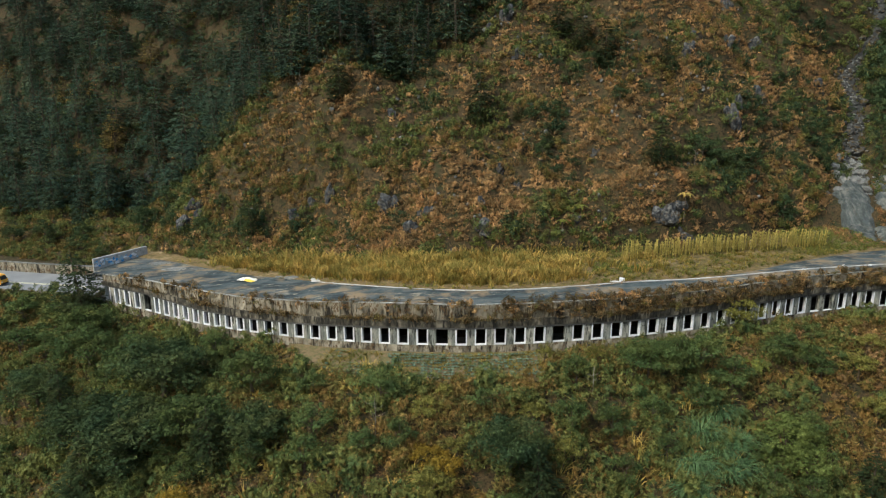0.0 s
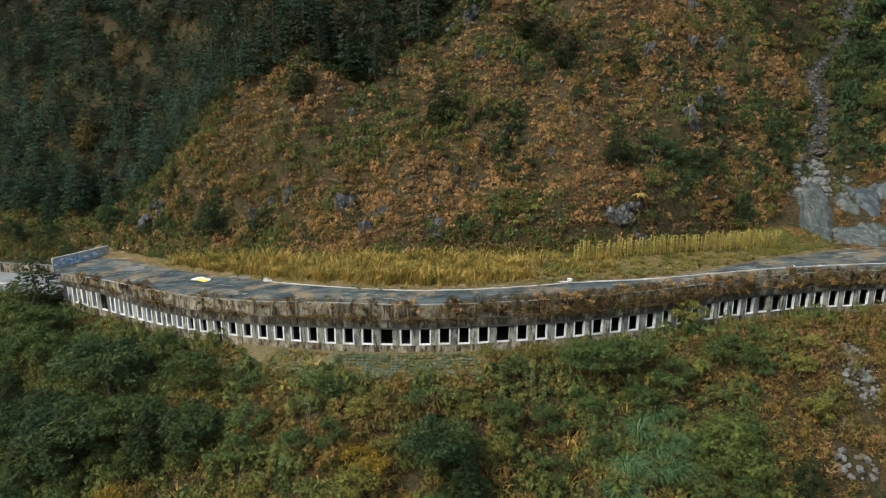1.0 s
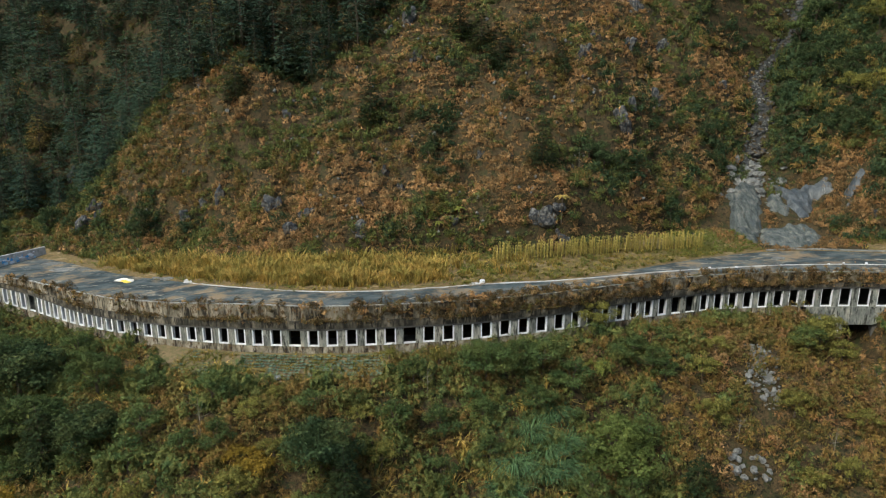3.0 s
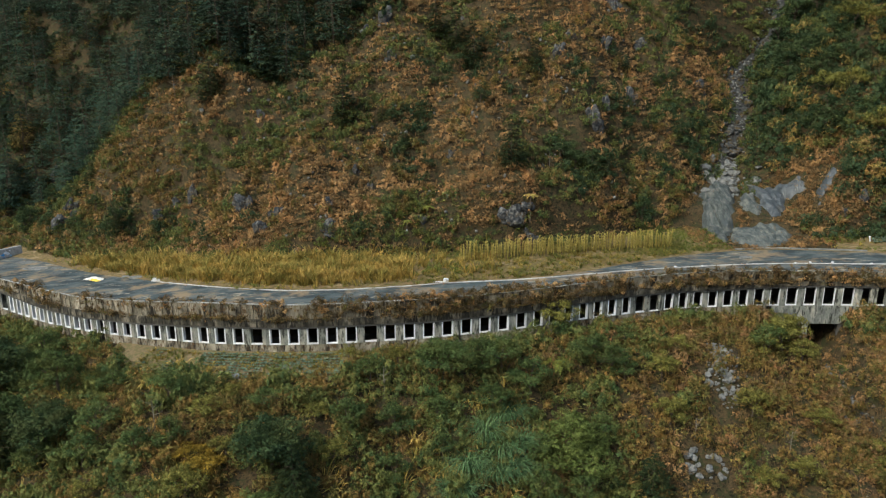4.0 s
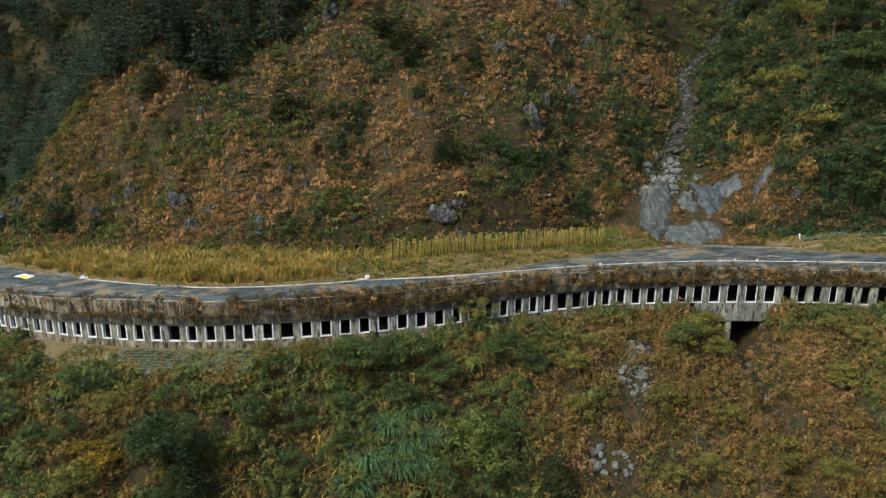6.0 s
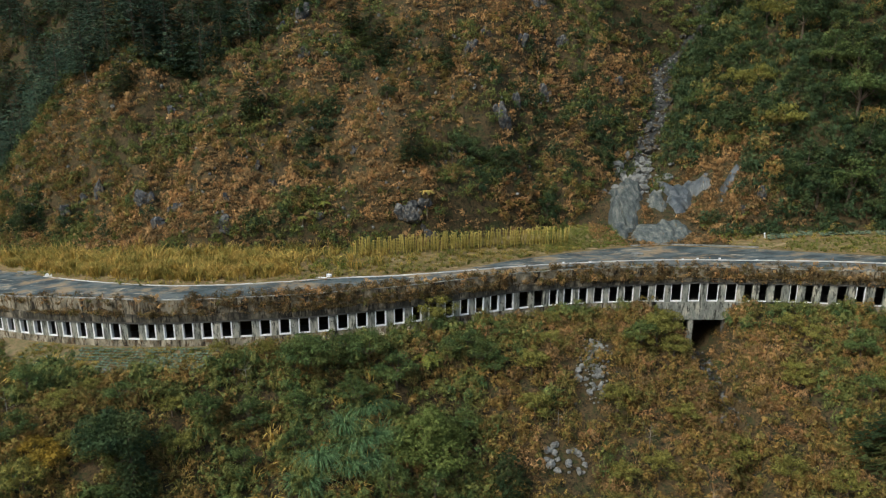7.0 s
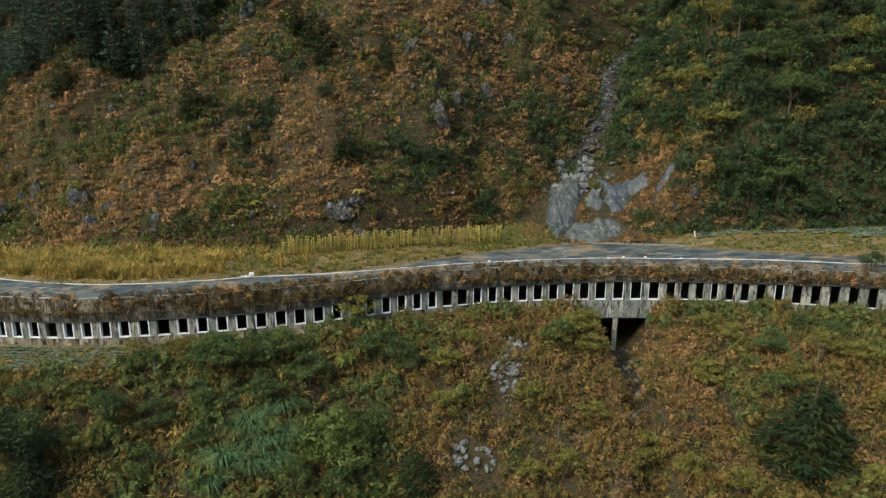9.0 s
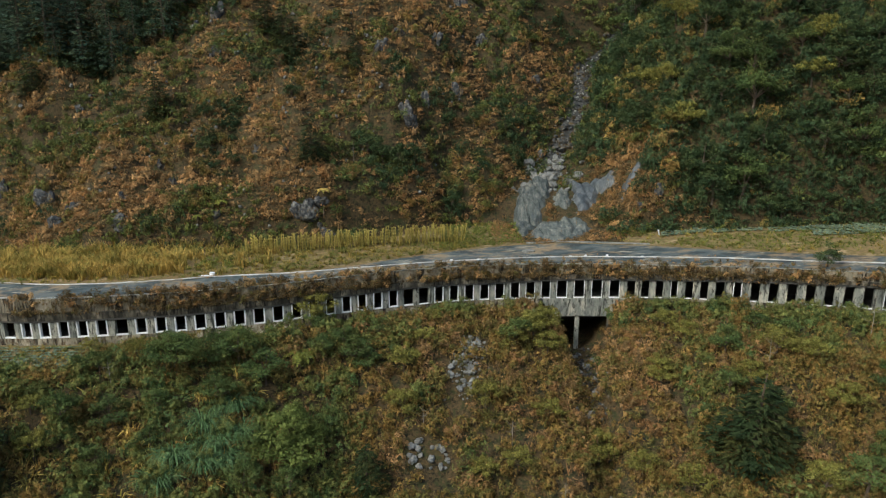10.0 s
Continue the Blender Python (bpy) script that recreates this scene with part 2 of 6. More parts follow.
FX = [-260, -200, -130, -105, -84, -68, -62, -50, -37, -24, -6, 7, 21, 32, 43, 50, 57, 66, 74, 80, 90, 97, 103, 117, 142, 200, 300]
FOOT = curve(FX, [270, 235, 188, 167, 160, 156, 149, 140, 131, 126.5, 122.5, 120.5, 121, 124.5, 124.5, 128, 131, 137, 140, 140, 134, 128, 128.5, 127, 125, 115, 70], 3.0)
# height of the mountainside over its foot, along the road, at 5, 11, 20, 32, 48 and 75 m behind the foot
SX = [-260, -130, -100, -80, -62, -48, -36, -26, -16, -6, 4, 14, 24, 34, 44, 54, 64, 76, 90, 100, 110, 122, 140, 300]
SLOPE_U = (0, 5, 11, 20, 32, 48, 75)
SLOPE_H = [lambda x: 0.0 * x] + [curve(SX, h, 2.5) for h in (
    [0, 0, 1.2, 2.4, 3.2, 3.1, 1.5, 0.8, 1.4, 3.8, 7.6, 7.0, 5.2, 9.8, 12.0, 10.0, 8.2, 5.5, 6.0, 8.8, 10.8, 12.0, 12.5, 12],
    [1, 0.6, 1.5, 3.4, 6.3, 7.9, 4.4, 2.4, 5.0, 9.6, 13.2, 10.2, 6.0, 13.0, 15.0, 12.8, 13.2, 11.2, 11.3, 14.4, 18.2, 23.5, 24.5, 24],
    [8, 4.9, 2.5, 3.6, 8.8, 16.8, 18.7, 18.6, 17.1, 18.9, 18.2, 16.6, 13.8, 22.5, 23.3, 25.2, 23.8, 18.0, 18.8, 23.8, 28.2, 32.5, 35.7, 36],
    [20, 14.4, 9.5, 5.8, 10.6, 21.0, 31.5, 36.0, 32.6, 27.9, 27.5, 27.0, 24.4, 32.3, 34.7, 35.1, 33.1, 28.7, 30.9, 37.5, 41.9, 44.7, 47.7, 48],
    [34, 26.9, 25.8, 27.0, 23.6, 29.0, 39.6, 45.0, 43.1, 38.2, 38.7, 39.9, 40.6, 44.5, 47.5, 46.2, 44.7, 43.5, 47.6, 56.0, 60.6, 62.6, 64.1, 65],
    [56, 50.2, 56.4, 64.0, 62.0, 60.6, 61.7, 64.8, 66.7, 67.6, 66.3, 65.9, 66.3, 67.1, 67.7, 65.9, 65.5, 66.5, 74.6, 87.0, 92.4, 93.6, 92.8, 93])]
FALL1 = curve([-260, -100, -60, -40, -25, -8, 0, 15, 25, 34, 50, 65, 80, 90, 110, 140, 300], [0.35, 0.35, 0.35, 0.33, 0.3, 0.2, 0.12, 0.15, 0.25, 0.28, 0.25, 0.25, 0.28, 0.28, 0.25, 0.25, 0.3], 3.0)
FALL2 = curve([-260, -60, -25, 0, 34, 50, 65, 85, 110, 300], [0.5, 0.5, 0.45, 0.45, 0.5, 0.6, 0.75, 0.6, 0.5, 0.5], 3.0)
LIFT = curve([-260, -70, -60, -45, -35, -20, -5, 3, 8, 16, 20, 26, 33, 39, 45, 50, 58, 63, 68, 73, 85, 95, 100, 106, 112, 300], [1, 1, 1.5, 3, 2, 1.8, 2.2, 1.5, 0, -2, -3.5, -3, -2.5, -4.5, -4, -4.5, -2.2, -1.8, -1, 0, 0, 0, 1.5, 2.5, 3, 3], 2.0)
SHELF = curve([-260, -69.5, -68.5, 300], [0, 0, 1, 1], 0.3)


def slope_height(x, u):
    """Height of the mountainside over its foot at u metres behind it."""
    total = 0.0
    for shift in (-1.6, 0.0, 1.6):
        v = np.maximum(u + shift, 0)
        h = np.maximum(v - 75, 0) * 0.85
        for k in range(1, len(SLOPE_U)):
            a, b = SLOPE_U[k - 1], SLOPE_U[k]
            h = h + (SLOPE_H[k](x) - SLOPE_H[k - 1](x)) * np.clip((v - a) / (b - a), 0, 1)
        total = total + h / 3
    return total


def lattice(ix, iy, seed):
    h = np.sin(ix * 127.1 + iy * 311.7 + seed * 74.7) * 43758.5453
    return h - np.floor(h)


def wobble(x, y, seed=0):
    """Smooth value noise, 0 to 1."""
    x, y = np.asarray(x, float), np.asarray(y, float)
    ix, iy = np.floor(x), np.floor(y)
    fx, fy = x - ix, y - iy
    fx, fy = fx * fx * (3 - 2 * fx), fy * fy * (3 - 2 * fy)
    a = lattice(ix, iy, seed) * (1 - fx) + lattice(ix + 1, iy, seed) * fx
    b = lattice(ix, iy + 1, seed) * (1 - fx) + lattice(ix + 1, iy + 1, seed) * fx
    return a * (1 - fy) + b * fy


def gully_x(y):
    return np.interp(y, [110, 140, 157, 165.6, 176, 183, 188, 191, 195.5, 201.6, 230, 300, 600], [85, 83, 89, 92.3, 97.5, 98.6, 102, 106.8, 111, 115.5, 128, 152, 270]) + 0.5 * np.sin(y / 3.7) * np.clip((y - 150) / 8, 0, 1)


def gully_z(y):
    return np.interp(y, [110, 124, 148, 157, 186, 192, 230, 300, 600], [2.6, 3.1, 8.6, 12.2, 32, 38.5, 66, 117, 300])


def road_z(x):
    """Height of the shelf behind the outer edge: the gallery's roof, and the open road before its portal."""
    s = SHELF(x)
    return ROOF(x) * s + (SILL(x) - 1.0) * (1 - s)


def ground(x, y):
    x, y = np.asarray(x, float), np.asarray(y, float)
    q = y - FRONT(x)
    base = SILL(x) - 1.05
    # below the road
    qq = np.maximum(-q - 2.0, 0)
    low = base + LIFT(x) * np.clip((qq - 7) / 8, 0, 1) - FALL1(x) * np.minimum(qq, 15) - FALL2(x) * np.maximum(qq - 15, 0)
    low = low + (wobble(x / 9, y / 9, 3) - 0.5) * 2.0 * np.clip(qq / 10, 0, 1) + (wobble(x / 3, y / 3, 4) - 0.5) * 0.7 * np.clip(qq / 5, 0, 1)
    ditch = np.exp(-(np.abs(x - 87.2 + 1.2 * np.clip(-q - 4, 0, 12) / 12) / np.interp(q, [-16, -5], [2.4, 4.5])) ** 6) * np.interp(q, [-40, -20, -10, -3, 9, 10], [3.4, 4.4, 5.6, 7.4, 7.4, 0])
    low = low - ditch
    low = np.maximum(low, -80 + 10 * wobble(x / 90, y / 90, 8)) + np.maximum(-140 - y, 0) * 0.55
    # above the road
    zr = road_z(x)
    wide = DECK(x)
    u = y - FOOT(x)
    up = np.maximum(u, 0)
    hill = slope_height(x, up) * np.clip(up / 1.5, 0, 1)
    hill = np.minimum(hill, 150 + 0.25 * up)
    k = np.clip(up / 10, 0, 1)
    hill = hill + k * ((wobble(x / 11, y / 26, 1) - 0.5) * 2.6 + (0.68 - np.abs(wobble((x + 0.55 * y) / 8.5, y / 34, 7) - 0.5) * 2 - 0.25) * 4.2 + (0.43 - np.abs(wobble((x - 0.3 * y) / 4.2, y / 15, 2) - 0.5) * 2) * 2.2 + (wobble(x / 1.7, y / 1.9, 5) - 0.5) * 1.0)
    flat = zr + 0.03 + np.clip((q - wide) / 8, 0, 1) * 0.5 + (wobble(x / 2.3, y / 2.3, 6) - 0.5) * 0.15 * np.clip((q - wide) / 3, 0, 1)
    upper = flat + hill
    off = x - gully_x(y)
    half = np.where(off > 0, np.interp(y, [120, 140, 150, 157, 186], [13, 13, 8, 3, 2.2]), np.interp(y, [120, 140, 150, 157, 186], [10, 9.5, 6, 2.5, 2.0]))
    cut = gully_z(y) + np.maximum(np.abs(off) - half, 0) * np.where(off > 0, 1.25, 0.85) + (wobble(x / 2.2, y / 3.5, 9) - 0.5) * 1.0
    upper = np.where(y > FRONT(x) + wide, np.maximum(np.minimum(upper, cut), zr + 0.03), upper)
    under = base - 0.5 - ditch
    inside = (q > -1.0) & (q < wide - 1.0) & (x > -68.8)
    return np.where(q < -1.0, low, np.where(inside, under, upper))
#LAND-END


def grid_axis(parts):
    out = []
    for a, b, step in parts:
        out += list(np.arange(a, b, step))
    return np.array(out + [parts[-1][1]])


def mesh_from(name, verts, loops, counts, smooth=False):
    """A mesh from arrays: corner indices one face after another, and each face's number of corners."""
    me = bpy.data.meshes.new(name)
    me.vertices.add(len(verts))
    me.vertices.foreach_set("co", np.asarray(verts, np.float32).ravel())
    me.loops.add(len(loops))
    me.loops.foreach_set("vertex_index", np.asarray(loops, np.int32).ravel())
    counts = np.asarray(counts, np.int32)
    me.polygons.add(len(counts))
    me.polygons.foreach_set("loop_start", np.concatenate([[0], np.cumsum(counts)[:-1]]).astype(np.int32))
    me.polygons.foreach_set("loop_total", counts)
    me.polygons.foreach_set("use_smooth", np.full(len(counts), smooth))
    me.update(calc_edges=True)
    me.validate()
    return me


def sheet(name, xs, ys, zs, material, smooth=True):
    """A grid surface; xs, ys, zs are arrays of rows by columns."""
    r, c = xs.shape
    i = np.arange(r * c).reshape(r, c)
    quads = np.stack([i[:-1, :-1], i[:-1, 1:], i[1:, 1:], i[1:, :-1]], -1).reshape(-1, 4)
    me = mesh_from(name, np.stack([xs, ys, zs], -1).reshape(-1, 3), quads.ravel(), np.full(len(quads), 4), smooth)
    me.materials.append(material)
    return new(name, me)


def part(name, bm, material, parent=None, label="", smooth=False):
    """Links a bmesh as one mesh object, under a thing where one is given."""
    me = bpy.data.meshes.new(name)
    bmesh.ops.recalc_face_normals(bm, faces=bm.faces)
    bm.to_mesh(me)
    bm.free()
    me.materials.append(material)
    if smooth:
        me.polygons.foreach_set("use_smooth", [True] * len(me.polygons))
    ob = new(name, me)
    if parent:
        ob.parent = parent
    if label:
        ob["label"] = label
    return ob


def shared(name, me, parent=None, m=None):
    ob = new(name, me)
    if parent:
        ob.parent = parent
    if m is not None:
        ob.matrix_local = m
    return ob


def empty(name, m=None):
    ob = new(name)
    ob.empty_display_size = 0.3
    if m is not None:
        ob.matrix_world = m
    return ob


def box(bm, m, x, y, z, bevel=0.0):
    """A box of full sizes x, y, z about m's origin."""
    r = bmesh.ops.create_cube(bm, size=1, matrix=m @ Matrix.Diagonal((x, y, z, 1)))
    if bevel:
        es = {e for v in r["verts"] for e in v.link_edges}
        bmesh.ops.bevel(bm, geom=list(es), offset=bevel, segments=1, affect="EDGES")
    return bm


def along(x, d=0.0, z=0.0):
    """A frame on the outer edge at x: its X along the road, its Y into the hill."""
    e = 0.4
    a = math.atan2(float(FRONT(x + e) - FRONT(x - e)), 2 * e)
    return Matrix.Translation((x, float(FRONT(x)) + d, z)) @ Matrix.Rotation(a, 4, "Z")


# ---------------------------------------------------------------- ground
gx = grid_axis([(-2600, -400, 220), (-400, -170, 14), (-170, -95, 2.4), (-95, 150, 1.25), (150, 210, 3), (210, 420, 15), (420, 2600, 218)])
gy = grid_axis([(-2600, -400, 220), (-400, 40, 22), (40, 64, 3), (64, 96, 1.4), (96, 152, 1.0), (152, 205, 1.8), (205, 330, 3.5), (330, 600, 18), (600, 2600, 200)])
GX, GY = np.meshgrid(gx, gy)
tagged(sheet("ground", GX, GY, ground(GX, GY), M_EARTH), "brown dry earth of a steep mountainside", "ground", kind="structure")

# ---------------------------------------------------------------- road and gallery
def strip(name, x0, x1, d0, d1, lift, material, step=1.0, cols=8, thick=0.0, height=road_z):
    """A strip that follows the road between two distances from its outer edge."""
    xs = np.arange(x0, x1 + 0.01, step)
    f = np.linspace(0, 1, cols)
    a = d0(xs) if callable(d0) else np.full(len(xs), float(d0))
    b = d1(xs) if callable(d1) else np.full(len(xs), float(d1))
    X = np.repeat(xs[:, None], cols, 1)
    Y = FRONT(xs)[:, None] + a[:, None] + (b - a)[:, None] * f
    Z = np.repeat(height(xs)[:, None], cols, 1) + lift
    if thick:
        X, Y, Z = (np.concatenate([q[:, :1], q, q[:, -1:]], 1) for q in (X, Y, Z))
        Z[:, 0] -= thick
        Z[:, -1] -= thick
    return sheet(name, X, Y, Z, material, False)


tagged(strip("road", -68.4, 165, 0.25, DECK, 0.07, M_ASPHALT, 1.0, 10, 0.4), "grey old asphalt on the gallery roof with drifted brown dust", "road", kind="structure")
# Inside surfaces share the concrete that has the shade in its colour.
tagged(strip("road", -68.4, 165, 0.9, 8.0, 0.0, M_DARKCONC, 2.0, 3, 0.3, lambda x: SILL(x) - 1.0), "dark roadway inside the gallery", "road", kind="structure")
tagged(strip("wall_inner", -68.4, 165, 8.0, 8.2, 0.0, M_DARKCONC, 2.0, 2, 12.0, lambda x: ROOF(x) - 0.45), "concrete inner wall of the gallery, darkened for shade", "wall", kind="structure")
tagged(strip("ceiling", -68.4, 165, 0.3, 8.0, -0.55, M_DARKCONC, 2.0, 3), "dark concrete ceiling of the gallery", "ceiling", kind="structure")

vx, vf = np.meshgrid(np.arange(-67.5, 160, 1.0), np.linspace(0, 1, 16))
vend = np.where((vx > 76) & (vx < 100), np.minimum(FOOT(vx) - 0.5, FRONT(vx) + DECK(vx) + 0.8 + np.maximum(np.abs(vx - 88) - 9, 0) * 4), FOOT(vx) - 0.5)
vy = FRONT(vx) + DECK(vx) - 0.5 + vf * (vend - FRONT(vx) - DECK(vx) + 0.5)
tagged(sheet("verge", vx, vy, np.maximum(ground(vx, np.maximum(vy, FRONT(vx) + DECK(vx) + 0.05)), road_z(vx)) + 0.03 + 0.06 * wobble(vx / 1.2, vy / 1.2, 61) + 0.04 * (vf > 0.02), M_VERGE), "dusty verge of pale earth and dry grass", "verge", kind="structure")

BAYS = [(-1, 11.9), (0, 14.7), (12, 49.2), (25, 87.0), (39, 126.9), (41, 132.2), (56, 169.9), (60, 181.1), (66, 194.4), (74, 214.7), (90, 256.0)]
_xs = np.arange(-75, 175, 0.25)
_s = np.concatenate([[0], np.cumsum(np.hypot(0.25, np.diff(FRONT(_xs))))])


def bay_x(j):
    """The x at which bay j's first jamb stands."""
    return float(np.interp(np.interp(j, [b[0] for b in BAYS], [b[1] for b in BAYS]), _s, _xs))


shed = tagged(empty("rock_shed", along(0, 0, float(SILL(0)) - 1)), "long weathered concrete rock shed with white-framed openings", "rock shed")
inv = shed.matrix_world.inverted()
rng = random.Random(4)


def shed_part(name, bm, material, label="", parent=None):
    ob = part(name, bm, material, parent or shed, label)
    if parent is None:
        ob.matrix_parent_inverse = inv
    return ob


def wall_piece(xa, xb, da, db, za, zb, step=0.7):
    """A curved block of wall from xa to xb, between depths da and db and heights za(x) and zb(x)."""
    bm = bmesh.new()
    n = max(2, int((xb - xa) / step) + 1)
    rows = []
    for x in np.linspace(xa, xb, n):
        m = along(float(x))
        y = FRONT(x)
        n0 = m.to_3x3() @ Vector((0, 1, 0))
        rows.append([bm.verts.new((x + n0.x * d, y + n0.y * d, z)) for d, z in ((da, za(x)), (db, za(x)), (db, zb(x)), (da, zb(x)))])
    for p, q in zip(rows, rows[1:]):
        for k in range(4):
            bm.faces.new((p[k], p[(k + 1) % 4], q[(k + 1) % 4], q[k]))
    bm.faces.new(rows[0])
    bm.faces.new(rows[-1][::-1])
    return bm


for j in range(-1, 88):
    xa, xb = bay_x(j), bay_x(j + 1)
    xo = xa + (xb - xa) * float(np.interp(xa, [90, 98], [0.62, 0.5]))   # the opening runs from xa to xo, the post from xo to xb
    shed_part("post", wall_piece(xo, xb, 0.0, 0.75, lambda x: SILL(x) - 0.05, lambda x: HEAD(x) + 0.05, 0.6), M_POST)
    worn = rng.random()
    fr = shed_part("window_frame", wall_piece(xa + 0.02, xo - 0.02, -0.05, 0.28, lambda x: SILL(x) - 0.02, lambda x: SILL(x) + (0.17 if x < 60 else 0.1), 0.6), M_WHITE, "white painted sill")
    w = float(np.interp(xa, [-60, -15, 45, 75], [0.3, 0.21, 0.18, 0.09]))
    for a, b in ((xa + 0.01, xa + 0.01 + w), (xo - 0.01 - w, xo - 0.01)):
        if worn > (0.1 if xa < 92 else 0.75):
            o = part("jamb", wall_piece(a, b, -0.04, 0.5, lambda x: SILL(x) + (0.17 if x < 60 else 0.1), lambda x: HEAD(x) - 0.01, 0.3), M_WHITE, fr)
for j in range(-1, 88, 4):
    xa, xb = bay_x(j) - 0.3, bay_x(j + 4) - 0.3
    if xb < 83.2 or xa > 91.4:
        shed_part("plinth", wall_piece(xa, xb - 0.03, 0.02, 0.6, lambda x: SILL(x) - 2.6, lambda x: SILL(x) - 0.05), M_CONC)
    # Beam coloured dark to draw the shadow line over the openings.
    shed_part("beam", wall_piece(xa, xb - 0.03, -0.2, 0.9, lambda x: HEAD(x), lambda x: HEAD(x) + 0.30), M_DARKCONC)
    shed_part("lower_fascia", wall_piece(xa, xb - 0.03, -0.3, 0.8, lambda x: HEAD(x) + 0.30, lambda x: HEAD(x) + 0.3 + 0.34 * (ROOF(x) - HEAD(x) - 0.3)), M_BAND)
    shed_part("upper_fascia", wall_piece(xa, xb - 0.03, 0.1, 0.6, lambda x: HEAD(x) + 0.3 + 0.34 * (ROOF(x) - HEAD(x) - 0.3), lambda x: ROOF(x) + 0.12), M_CONC)
    for k in range(4):
        xr = bay_x(j + k + 0.8)
        shed_part("rib", wall_piece(xr, xr + 0.16, 0.0, 0.12, lambda x: HEAD(x) + 0.3 + 0.34 * (ROOF(x) - HEAD(x) - 0.3), lambda x: ROOF(x) - 0.05, 0.2), M_CONC)
    shed_part("coping", wall_piece(xa, xb - 0.03, 0.06, 0.34, lambda x: ROOF(x) + 0.12, lambda x: ROOF(x) + 0.20), M_POST, "pale concrete coping")

# culvert under the gallery where the stream leaves the gully
cul = tagged(empty("culvert", along(87.3, 0, -8)), "pale concrete culvert bridge with one pillar over a stream bed", "culvert")
ci = cul.matrix_world.inverted()
cb = wall_piece(81.0, 95.4, -0.25, 1.2, lambda x: SILL(x) - 0.4 - 2.7 * max(0.0, min(1.0, (x - 81.0) / 1.4, (95.4 - x) / 4.0)), lambda x: SILL(x) - 0.06, 0.3)
part("face_beam", cb, M_POST, cul).matrix_parent_inverse = ci
part("pillar", wall_piece(86.35, 87.05, -0.1, 1.6, lambda x: -12.2, lambda x: SILL(x) - 3.0, 0.3), M_POST, cul).matrix_parent_inverse = ci

# Abutments are coloured as dark, for the shade within the culvert.
for xa in (82.5, 91.4):
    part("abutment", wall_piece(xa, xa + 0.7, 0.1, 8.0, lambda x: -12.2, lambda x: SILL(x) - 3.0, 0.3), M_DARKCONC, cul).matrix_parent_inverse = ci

# kerb on the roof deck, cast in short lengths
M_KERB = solid_mat("worn_white_kerb", [(0.3, 0.3, 0.29), (0.52, 0.53, 0.53)], 0.6, 0.7, 0.2, 4.0, stain=((0.2, 0.16, 0.11), 0.5, None, 0.55, 0.7))
kerb = tagged(empty("kerb", along(0, 7, 1)), "low white-painted concrete kerb in short lengths", "kerb", kind="structure")
ki = kerb.matrix_world.inverted()
for x in np.arange(-22, 150, 2.4):
    bm = bmesh.new()
    m = along(float(x) + 1.2)
    x2 = x + 2.36
    p = Vector((x, FRONT(x) + KERB(x) + rng.gauss(0, 0.03), road_z(x) + 0.10))
    q = Vector((x2, FRONT(x2) + KERB(x2) + rng.gauss(0, 0.03), road_z(x2) + 0.10))
    mid, dirv = (p + q) / 2, q - p
    mm = Matrix.Translation(mid) @ dirv.to_track_quat("X", "Z").to_matrix().to_4x4()
    box(bm, mm, dirv.length, 0.21, 0.17 + 0.04 * rng.random(), 0.02)
    if rng.random() < 0.5:
        box(bm, mm @ Matrix.Translation((rng.uniform(-0.8, 0.8), 0, 0.07)), 0.26, 0.27, 0.12, 0.02)
    part("kerb_stone", bm, M_KERB, kerb).matrix_parent_inverse = ki

# portal head wall with sprayed paint, at the lower end of the roof
M_PORTAL = solid_mat("pale_plastered_wall", [(0.3, 0.3, 0.29), (0.45, 0.45, 0.43)], 0.5, 0.9, 0.3, 4.0, stain=((0.17, 0.17, 0.16), 0.7, (1, 1, 0.4), 0.56, 0.7))
PA, PB = Vector((-68.4, 136.2, 0)), Vector((-61.9, 146.3, 0))
dirp = (PB - PA)
wall_m = Matrix.Translation((PA + PB) / 2 + Vector((0, 0, -4.0))) @ dirp.to_track_quat("X", "Z").to_matrix().to_4x4()
bm = bmesh.new()
box(bm, wall_m, dirp.length, 0.4, 3.2, 0.04)
portal = tagged(part("portal_wall", bm, M_PORTAL), "concrete portal head wall sprayed with blue and white paint", "wall")
SPRAY = [solid_mat("spray_paint", c, 1.5) for c in ([(0.05, 0.22, 0.5), (0.1, 0.35, 0.65)], [(0.6, 0.62, 0.66), (0.75, 0.77, 0.8)], [(0.25, 0.42, 0.55), (0.4, 0.55, 0.65)], [(0.4, 0.36, 0.34), (0.5, 0.46, 0.44)])]
for i in range(70):
    u = rng.uniform(-0.46, 0.30) * dirp.length
    w, h = rng.uniform(0.3, 1.3), rng.uniform(0.2, 0.8)
    bm = bmesh.new()
    pts = []
    zc = rng.uniform(-0.2, 1.1)
    for k in range(9):
        a = k / 9 * math.tau
        r = rng.uniform(0.6, 1.0)
        pts.append(bm.verts.new(wall_m @ Vector((u + math.cos(a) * w / 2 * r, -0.206 - 0.0015 * i / 10, zc + math.sin(a) * h / 2 * r))))
    bm.faces.new(pts)
    part("paint_patch", bm, SPRAY[i % 4], portal)

# ---------------------------------------------------------------- foliage
RS = np.random.RandomState(7)


def unit(v):
    return v / np.maximum(np.linalg.norm(v, axis=-1, keepdims=True), 1e-6)


